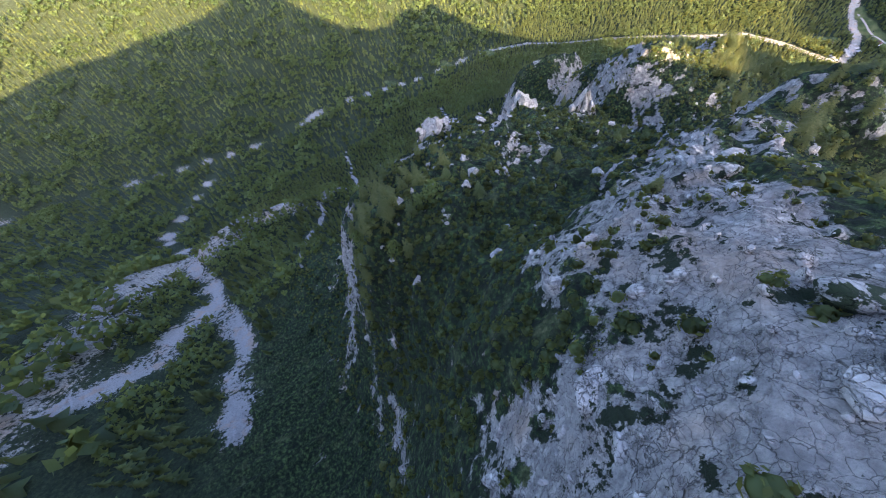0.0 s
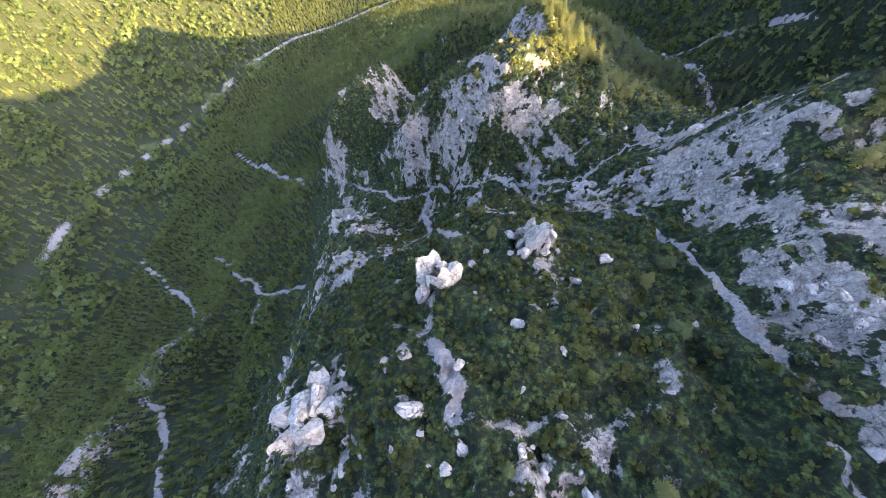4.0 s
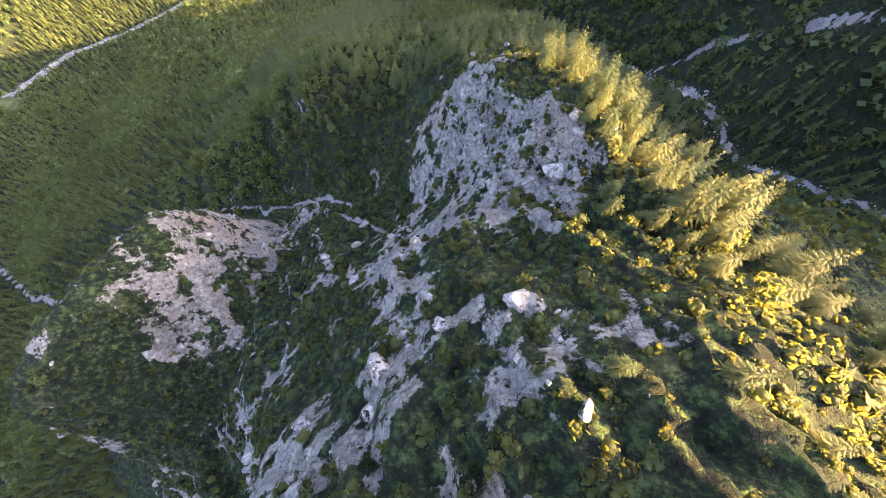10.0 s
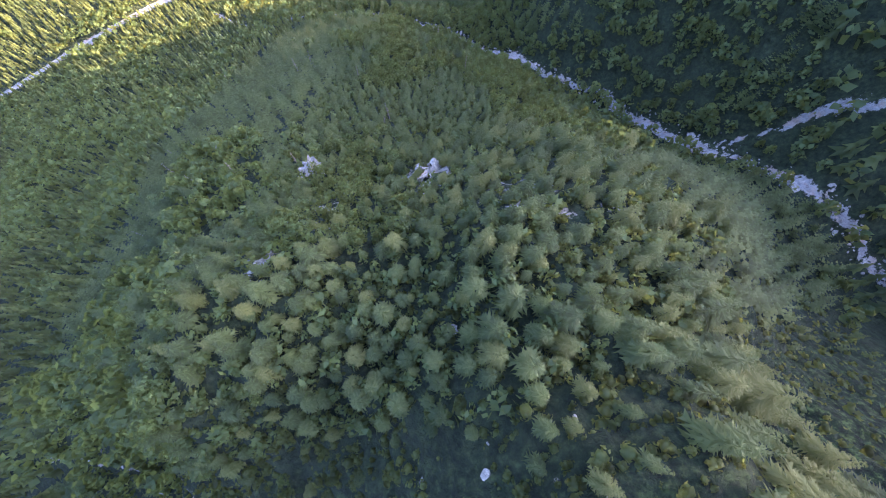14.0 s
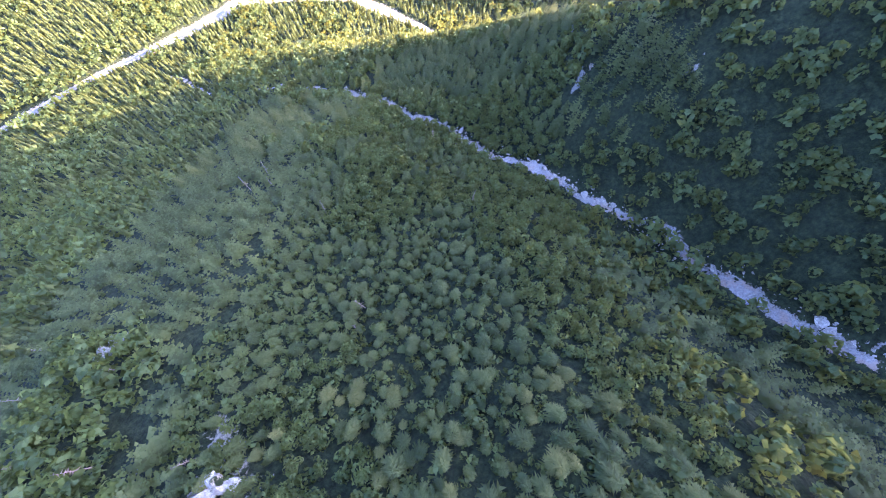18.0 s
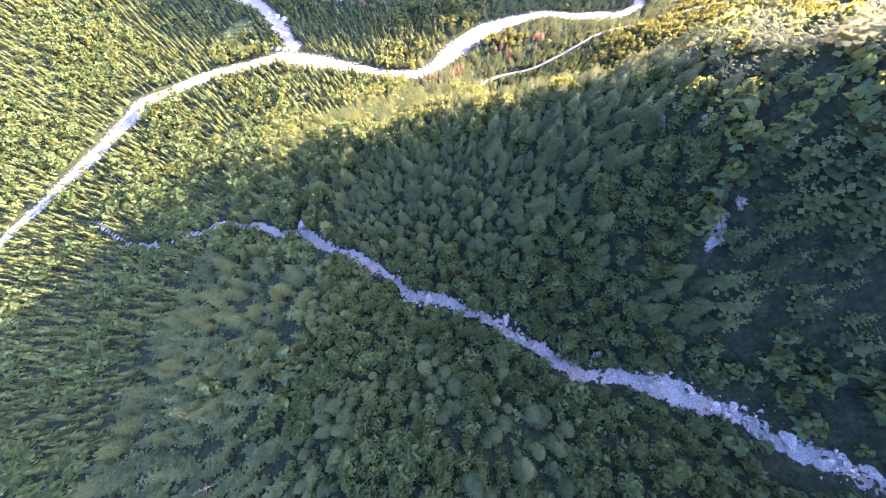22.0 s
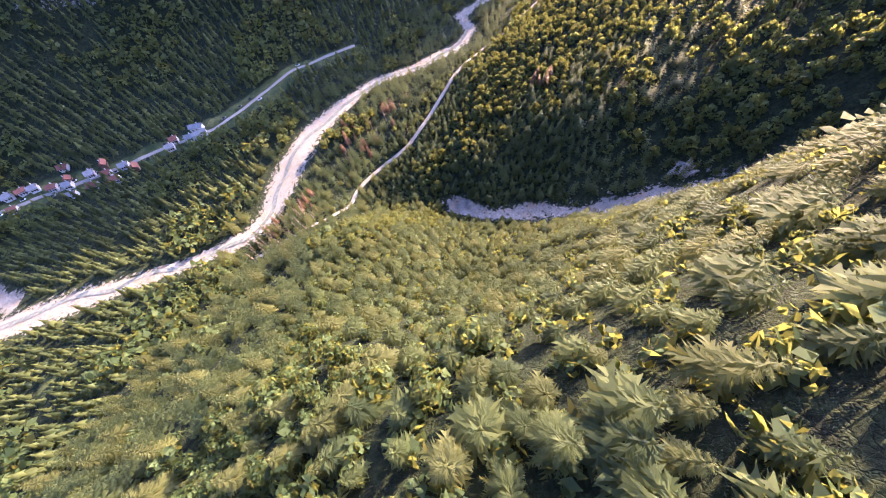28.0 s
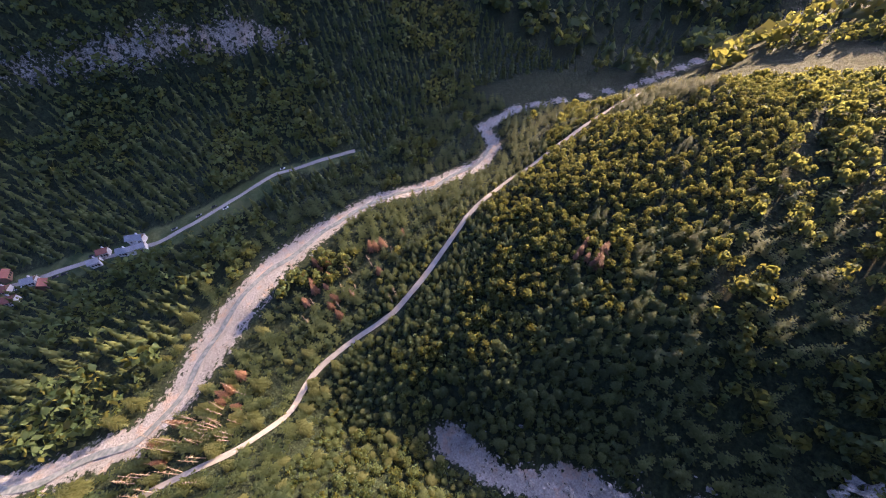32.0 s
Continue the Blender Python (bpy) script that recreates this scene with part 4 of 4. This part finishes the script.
def build_boulders():
    rng = np.random.default_rng(31)
    tx, ty = along_line(LINES["torrent"][2:13], 120, 2.6, rng)
    put_boulders(tx, ty, rng.uniform(0.4, 1.0, 120) ** 3 * 2.2 + 0.4, "boulders in the torrent", "pale grey limestone boulder in the dry torrent bed", rng)
    bx, by = along_line(LINES["bowl"], 130, 18, rng)
    put_boulders(bx, by, rng.uniform(0.3, 1.0, 130) ** 3 * 1.7 + 0.3, "boulders in the bowl", "weathered white limestone block among turf and dwarf pine", rng)
    sx, sy = along_line(LINES["block_two"] + LINES["block_three"], 40, 13, rng)
    put_boulders(sx, sy, rng.uniform(0.3, 1.0, 40) ** 3 * 1.1 + 0.3, "blocks on the rocky heads", "weathered white limestone block on the rocky head", rng)
    cx, cy = along_line(LINES["chute"][1:], 75, 6.5, rng)
    put_boulders(cx, cy, rng.uniform(0.3, 1.0, 75) ** 3 * 1.8 + 0.3, "boulders on the scree", "pale limestone boulder on the bright scree", rng)
    # rock towers and outcrops that stand clear of the slope, each of several jointed blocks
    for ox, oy, r, h in ((241, -781, 10, 22), (266, -768, 8, 17), (217, -819, 14, 12), (150, -712, 12, 16), (116, -690, 15, 15), (288, -722, 9, 6), (257, -452, 8, 8), (216, -428, 8, 9), (557, -254, 9, 9), (162, -373, 8, 7)):
        z = float(height(np.array([ox]), np.array([oy]))[0])
        crop = tagged(new("rock_outcrop"), "grey jointed limestone outcrop rising from the vegetation", "rock")
        crop.location = (ox, oy, z)
        for i in range(9):
            a, q = i * 2.4, r * 0.62 * (i / 9) ** 0.6
            hx, hy = ox + q * math.cos(a), oy + q * math.sin(a)
            hz = float(height(np.array([hx]), np.array([hy]))[0]) - z
            tall = h * (1.0 - 0.75 * q / r) * rng.uniform(0.6, 1.05)
            ob = new("block", ROCKS[int(rng.integers(len(ROCKS)))])
            ob.parent = crop
            ob.matrix_basis = Matrix.Translation((hx - ox, hy - oy, hz + tall * 0.25)) @ pose(0, 0, 0, rng.uniform(-12, 12), rng.uniform(-12, 12), rng.uniform(0, 360)) @ Matrix.Diagonal((r * rng.uniform(0.22, 0.42), r * rng.uniform(0.2, 0.34), tall * 0.7, 1))


build_boulders()


def block_shape(seed):
    me = rock_mesh(seed, 2)
    v = np.array([q.co for q in me.vertices])
    f = np.array([tuple(q.vertices) for q in me.polygons])
    bpy.data.meshes.remove(me)
    return v * np.array([1.0, 0.8, 0.75]), f


def build_blocks():
    """The broken surface of the cliffs: many jointed blocks, too many to count."""
    rng = np.random.default_rng(61)
    x, y = spots(95, 372, -935, -530, 2.7, rng)
    z, slope, rock, gravel, _ = survey(x, y)
    on = (rock > 0.48) & (rng.uniform(0, 1, x.size) < np.where(y < -770, 0.7, 0.45)) & (gravel < 0.3)
    size = 0.45 + 2.3 * rng.uniform(0, 1, x.size) ** 4
    for j in range(4):
        m = on & (np.arange(x.size) % 4 == j)
        scatter("limestone_blocks", block_shape(300 + j), np.stack([x[m], y[m], z[m] + 0.1], 1), size[m], ROCK, "jointed grey limestone blocks of the cliff face", "rocks", rng, 0.4)
    for nm, line, n, spread, lab in (("torrent_stones", LINES["torrent"][1:13], 1500, 2.6, "pale boulders and cobbles in the torrent bed"), ("scree_stones", LINES["chute"][1:], 1100, 6.0, "bright limestone rubble on the scree chute"), ("gully_stones", LINES["gully_upper"], 700, 1.6, "pale rubble in the gully between the rock heads")):
        bx, by = along_line(line, n, spread, rng)
        bz = height(bx, by)
        scatter(nm, block_shape(310 + n % 7), np.stack([bx, by, bz + 0.05], 1), 0.2 + 0.8 * rng.uniform(0, 1, n) ** 3, ROCK, lab, "rocks", rng, 0.4)


build_blocks()


# ---- roads, water, houses ----
def ribbon(name, line, half, lift, mat, label, category, wander=0.0):
    pts = np.array(resample(line, 4.0))[:, :2]
    for _ in range(3):
        pts[1:-1] = (pts[:-2] + 2 * pts[1:-1] + pts[2:]) / 4
    d = np.gradient(pts, axis=0)
    nrm = np.stack([-d[:, 1], d[:, 0]], 1) / np.linalg.norm(d, axis=1, keepdims=True)
    if wander:
        pts = pts + nrm * (wander * (fbm(pts[:, 0], pts[:, 1], 35, 2, 200) - 0.5))[:, None]
    cols = 5
    u = np.linspace(-1, 1, cols)
    w = half * (0.8 + 0.4 * fbm(pts[:, 0], pts[:, 1], 12, 2, 210))
    p = pts[:, None, :] + nrm[:, None, :] * (u[None, :] * w[:, None])[:, :, None]
    mid = height(pts[:, 0], pts[:, 1])
    z = np.maximum(height(p[:, :, 0], p[:, :, 1]), mid[:, None] - 0.4) + lift
    v = np.concatenate([p, z[:, :, None]], 2).reshape(-1, 3)
    i = np.arange(len(pts) * cols).reshape(-1, cols)
    f = np.stack([i[:-1, :-1], i[:-1, 1:], i[1:, 1:], i[1:, :-1]], 2).reshape(-1, 4)
    ob = mesh_object(name, v.tolist(), f.tolist(), mat, smooth=True)
    return tagged(ob, label, category, kind="structure")


def mat_water():
    m, nt, b = make_mat("mountain_water", 0.35)
    n = tex_noise(nt, 0.5, 4.0)
    c = ramp(nt, n.outputs[0], [(0.35, (0.08, 0.095, 0.09)), (0.7, (0.22, 0.23, 0.22))])
    nt.links.new(c.outputs[0], b.inputs["Base Color"])
    add_bump(nt, b, n.outputs[0], 0.2, 0.5)
    return m


WATER = mat_water()
for line, half in ROADS:
    ribbon("road", line, half, 0.35, ROADDIRT, "pale gravel forest road", "road")
ribbon("water", LINES["river"][4:24], 1.7, 0.25, WATER, "thin braided stream in the gravel river bed", "water", 14.0)

PLASTER = mat_plain("plaster", (0.40, 0.385, 0.36), (0.60, 0.58, 0.55), 1.0)
TIMBER = mat_plain("dark_timber", (0.08, 0.055, 0.04), (0.18, 0.12, 0.08), 3.0)
ROOF_RED = mat_plain("clay_roof", (0.13, 0.055, 0.04), (0.25, 0.11, 0.08), 2.0)
ROOF_GREY = mat_plain("grey_roof", (0.14, 0.14, 0.15), (0.30, 0.30, 0.31), 2.0, 0.6)
PANE, _, pane_b = make_mat("window_pane", 0.1)
pane_b.inputs["Base Color"].default_value = (0.03, 0.035, 0.04, 1)


def box_bm(x0, x1, y0, y1, z0, z1):
    bm = bmesh.new()
    bmesh.ops.create_cube(bm, size=1.0)
    for v in bm.verts:
        v.co = (x0 + (v.co.x + 0.5) * (x1 - x0), y0 + (v.co.y + 0.5) * (y1 - y0), z0 + (v.co.z + 0.5) * (z1 - z0))
    return bm


def build_house(m, w, d, h, roof_mat, wall_mat, label):
    house = tagged(new("house"), label, "house", "houses along the valley road")
    rise = d * 0.42
    bm = box_bm(-w / 2, w / 2, -d / 2, d / 2, -1.5, h)
    part("wall", bm, wall_mat, house)
    for s in (-1, 1):
        bm = bmesh.new()
        tri = [[bm.verts.new((s * (w / 2 - q), y, z)) for y, z in ((-d / 2, h), (d / 2, h), (0, h + rise))] for q in (0.0, 0.2)]
        bm.faces.new(tri[0])
        bm.faces.new(tri[1][::-1])
        for i in range(3):
            bm.faces.new((tri[0][i], tri[1][i], tri[1][(i + 1) % 3], tri[0][(i + 1) % 3]))
        bmesh.ops.recalc_face_normals(bm, faces=bm.faces)
        part("gable", bm, TIMBER, house, "dark timber gable")
    roof = None
    for s in (-1, 1):
        bm = bmesh.new()
        e, o = 0.7, 0.6
        lo = (s * (d / 2 + o), h - rise * o / (d / 2))
        prof = [(lo[0], lo[1] + 0.05), (0, h + rise + 0.05), (0, h + rise + 0.3), (lo[0], lo[1] + 0.3)]
        a = [bm.verts.new((-w / 2 - e, y, z)) for y, z in prof]
        b = [bm.verts.new((w / 2 + e, y, z)) for y, z in prof]
        bm.faces.new(a)
        bm.faces.new(b[::-1])
        for i in range(4):
            bm.faces.new((a[i], b[i], b[(i + 1) % 4], a[(i + 1) % 4]))
        bmesh.ops.recalc_face_normals(bm, faces=bm.faces)
        roof = part("roof", bm, roof_mat, house)
    part("chimney", box_bm(w * 0.18, w * 0.18 + 0.7, 0.5, 1.2, h + rise * 0.4, h + rise + 1.0), PLASTER, house)
    for s in (-1, 1):
        for x in (-w * 0.28, w * 0.02, w * 0.3):
            win = part("window", box_bm(x - 0.6, x + 0.6, s * d / 2 - 0.04, s * d / 2 + 0.04, 0.9, 2.4), TIMBER, house)
            part("pane", box_bm(x - 0.48, x + 0.48, s * d / 2 - 0.06, s * d / 2 + 0.06, 1.02, 2.28), PANE, win, "dark pane")
    part("door", box_bm(w * 0.14, w * 0.14 + 0.95, -d / 2 - 0.06, -d / 2 + 0.05, 0.0, 2.05), TIMBER, house)
    house.matrix_world = m
    return house


def build_village():
    rng = np.random.default_rng(41)
    line = np.array(resample(VILLAGE_ROAD, 9.0))
    spots_at = [(414, 233, 0), (420, 226, 1), (427, 212, 0), (434, 201, 1), (438, 206, 2), (446, 217, 0), (450, 190, 1), (456, 177, 0), (462, 186, 2), (468, 168, 1), (454, 164, 0), (470, 158, 2), (498, 139, 1), (506, 141, 0), (513, 128, 1), (519, 120, 3), (524, 128, 3), (405, 240, 1), (398, 226, 0), (385, 245, 2), (372, 238, 0), (442, 180, 0), (428, 190, 1), (300, 210, 0)]
    for hx, hy, kind in spots_at:
        k = int(np.argmin((line[:, 0] - hx) ** 2 + (line[:, 1] - hy) ** 2))
        q = line[min(k + 1, len(line) - 1)] - line[max(k - 1, 0)]
        turn = math.degrees(math.atan2(q[1], q[0])) + rng.uniform(-12, 12) + (90 if kind == 2 else 0)
        z = float(height(np.array([hx]), np.array([hy]))[0])
        w, d, h = rng.uniform(5.6, 7.4), rng.uniform(4.6, 5.6), rng.uniform(2.9, 3.9)
        if kind == 3:
            w, h = 11, 4.0
        label = ("white plastered house with a red tile roof", "white plastered house with a grey roof", "small dark timber barn with a red roof", "long low white building with a grey roof")[kind]
        build_house(Matrix.Translation((hx, hy, z + 0.2)) @ pose(0, 0, 0, 0, 0, turn), w, d, h, (ROOF_RED, ROOF_GREY, ROOF_RED, ROOF_GREY)[kind], (PLASTER, PLASTER, TIMBER, PLASTER)[kind], label)


build_village()

CAR_PAINTS = [mat_plain("car_paint", (q * 0.9, q * 0.9, q * 0.92), (q, q, q), 1.0, 0.3, 0) for q in (0.7, 0.25, 0.06)]
TYRE = mat_plain("tyre_rubber", (0.02, 0.02, 0.02), (0.04, 0.04, 0.04), 4.0)
CONCRETE = mat_plain("bridge_concrete", (0.25, 0.25, 0.24), (0.42, 0.41, 0.39), 1.5)


def build_car(paint):
    car = tagged(new("parked_car"), ("white car", "grey car", "dark car")[paint] + " parked beside the valley road", "car", "parked cars")
    bm = box_bm(-2.1, 2.1, -0.85, 0.85, 0.35, 0.85)
    bmesh.ops.bevel(bm, geom=bm.edges, offset=0.12, segments=2, affect="EDGES")
    part("body", bm, CAR_PAINTS[paint], car)
    bm = box_bm(-1.5, 1.1, -0.75, 0.75, 0.85, 1.45)
    for v in bm.verts:
        if v.co.z > 1.2:
            v.co.x = v.co.x * 0.68 - 0.08
            v.co.y *= 0.85
    part("cabin", bm, PANE, car, "dark glass cabin")
    for x in (-1.3, 1.3):
        for y in (-0.8, 0.8):
            bm = bmesh.new()
            bmesh.ops.create_cone(bm, cap_ends=True, segments=14, radius1=0.33, radius2=0.33, depth=0.22, matrix=Matrix.Translation((x, y, 0.33)) @ pose(0, 0, 0, 90, 0, 0))
            part("wheel", bm, TYRE, car)
    return car


def place(x, y, turn, lift=0.0):
    return Matrix.Translation((x, y, float(height(np.array([float(x)]), np.array([float(y)]))[0]) + lift)) @ pose(0, 0, 0, 0, 0, turn)


def build_valley_things():
    rng = np.random.default_rng(71)
    line = np.array(resample(VILLAGE_ROAD, 6.0))
    firsts = [build_car(k) for k in range(3)]
    for i, k in enumerate(rng.choice(np.arange(12, len(line) - 8), 22, replace=False)):
        q = line[k + 1] - line[k]
        turn = math.degrees(math.atan2(q[1], q[0]))
        side = 4.0 if i % 2 else -4.0
        m = place(line[k, 0] - q[1] / np.hypot(q[0], q[1]) * side, line[k, 1] + q[0] / np.hypot(q[0], q[1]) * side, turn + rng.uniform(-8, 8), 0.1)
        if i < 3:
            firsts[i].matrix_world = m
        else:
            o = copy_thing(firsts[i % 3], Matrix.Identity(4))
            o.matrix_basis = m
    # small road bridge over the side stream
    bridge = tagged(new("bridge"), "narrow grey concrete road bridge over the side stream", "bridge")
    part("deck", box_bm(-14, 14, -2.2, 2.2, 0.9, 1.4), CONCRETE, bridge)
    for y in (-2.1, 2.1):
        part("railing", box_bm(-14, 14, y - 0.08, y + 0.08, 1.4, 2.3), CONCRETE, bridge)
    for x in (-10, 0, 10):
        part("pier", box_bm(x - 0.5, x + 0.5, -1.8, 1.8, -3, 0.9), CONCRETE, bridge)
    bridge.matrix_world = Matrix.Translation((336, 172, 41.2)) @ pose(0, 0, 0, 0, 0, 118)
    for gx, gy, gr in ((322, 150, 5), (316, 158, 4), (328, 143, 4), (352, 205, 6), (345, 216, 5), (338, 228, 4)):
        bm = bmesh.new()
        bmesh.ops.create_cone(bm, cap_ends=True, segments=22, radius1=gr, radius2=gr * 0.12, depth=gr * 0.6)
        bmesh.ops.subdivide_edges(bm, edges=bm.edges, cuts=2)
        for v in bm.verts:
            v.co += Vector((1, 1, 0.6)) * 0.35 * noise.noise(v.co * 0.6 + Vector((gx, gy, 0)))
        me = bpy.data.meshes.new("gravel_pile")
        bm.to_mesh(me)
        bm.free()
        me.materials.append(GRAVEL)
        tagged(new("gravel_pile", me), "heap of dug grey river gravel beside the stream", "gravel pile", "gravel heaps").matrix_world = place(gx, gy, 0, gr * 0.22)


build_valley_things()


# ---- dead trees and felled logs ----
def snag_shape(rng):
    out = [trunk_shape(1.0, 0.016, 5)]
    for i in range(16):
        z, a = rng.uniform(0.3, 0.95), rng.uniform(0, 6.3)
        r = 0.15 * (1.1 - z) + 0.02
        d, s = np.array([math.cos(a), math.sin(a)]), np.array([-math.sin(a), math.cos(a)]) * 0.007
        v = np.array([(s[0], s[1], z), (-s[0], -s[1], z), (d[0] * r, d[1] * r, z - 0.03), (0, 0, z + 0.02)])
        out.append((v, np.array([(0, 1, 2), (0, 2, 3), (1, 3, 2)])))
    return join_arrays(out)


def build_deadwood():
    rng = np.random.default_rng(51)
    shapes = []
    for i in range(3):
        v, f = snag_shape(rng)
        shapes.append(tri_mesh("dead_tree", v, f, DEADWOOD))
    x = np.concatenate([rng.normal(450, 13, 46), rng.normal(470, 8, 20), rng.normal(560, 14, 12), rng.uniform(120, 330, 16)])
    y = np.concatenate([rng.normal(-20, 9, 46), rng.normal(-38, 7, 20), rng.normal(-50, 10, 12), rng.uniform(-450, -240, 16)])
    z, _, _, gravel, _ = survey(x, y)
    for i in range(len(x)):
        if gravel[i] > 0.3:
            continue
        ob = tagged(new("dead_tree", shapes[i % 3]), "bare grey-brown dead spruce standing in the wood", "dead tree", "dead spruces")
        h = rng.uniform(9, 15)
        ob.matrix_world = Matrix.Translation((x[i], y[i], z[i] - 0.3)) @ pose(0, 0, 0, rng.normal(0, 3), rng.normal(0, 3), rng.uniform(0, 360)) @ Matrix.Scale(h, 4)
    # spruces killed by beetles, their brown needles still on
    made = []
    for cx, cy, n, spread in ((558, -18, 8, 7), (545, -39, 6, 6), (612, -159, 9, 6), (462, -19, 6, 6), (484, -27, 6, 6), (590, -40, 5, 8)):
        px, py = rng.normal(cx, spread, n), rng.normal(cy, spread, n)
        pz, _, _, stones, _ = survey(px, py)
        for i in range(n):
            if stones[i] > 0.3:
                continue
            m = Matrix.Translation((px[i], py[i], pz[i] - 0.3)) @ pose(0, 0, 0, rng.normal(0, 2), rng.normal(0, 2), rng.uniform(0, 360)) @ Matrix.Scale(rng.uniform(7, 11), 4)
            if len(made) < len(FINE_SPRUCE):
                shape = FINE_SPRUCE[len(made)]
                tree = tagged(new("dead_spruce"), "dead spruce with rust-brown needles among green trees", "dead tree", "dead spruces")
                tv, tf = trunk_shape(0.9, 0.014)
                new("trunk", tri_mesh("trunk", tv, tf, BARK)).parent = tree
                new("crown", tri_mesh("crown", shape[0], shape[1], RUST, np.zeros(len(shape[0])))).parent = tree
                made.append(tree)
            else:
                tree = copy_thing(made[i % len(made)], Matrix.Identity(4))
            tree.matrix_basis = m
    v, f = trunk_shape(1.0, 0.02, 6)
    v = v[:, [2, 0, 1]]
    log = tri_mesh("log", v, f, DEADWOOD)
    x = np.concatenate([rng.normal(262, 6, 40), rng.normal(352, 5, 12), rng.normal(432, 8, 16)])
    y = np.concatenate([rng.normal(48, 8, 40), rng.normal(-20, 6, 12), rng.normal(-32, 5, 16)])
    z = height(x, y)
    e = 1.5
    gx, gy = (height(x + e, y) - z) / e, (height(x, y + e) - z) / e
    for i in range(len(x)):
        a = rng.uniform(0, 2 * math.pi)
        dip = math.atan(gx[i] * math.cos(a) + gy[i] * math.sin(a))
        ob = tagged(new("log", log), "pale felled trunk lying in a clearing", "log", "felled logs")
        ob.matrix_world = Matrix.Translation((x[i], y[i], z[i] + 0.12)) @ pose(0, 0, 0, 0, math.degrees(-dip), math.degrees(a)) @ Matrix.Scale(rng.uniform(5, 9), 4)


build_deadwood()
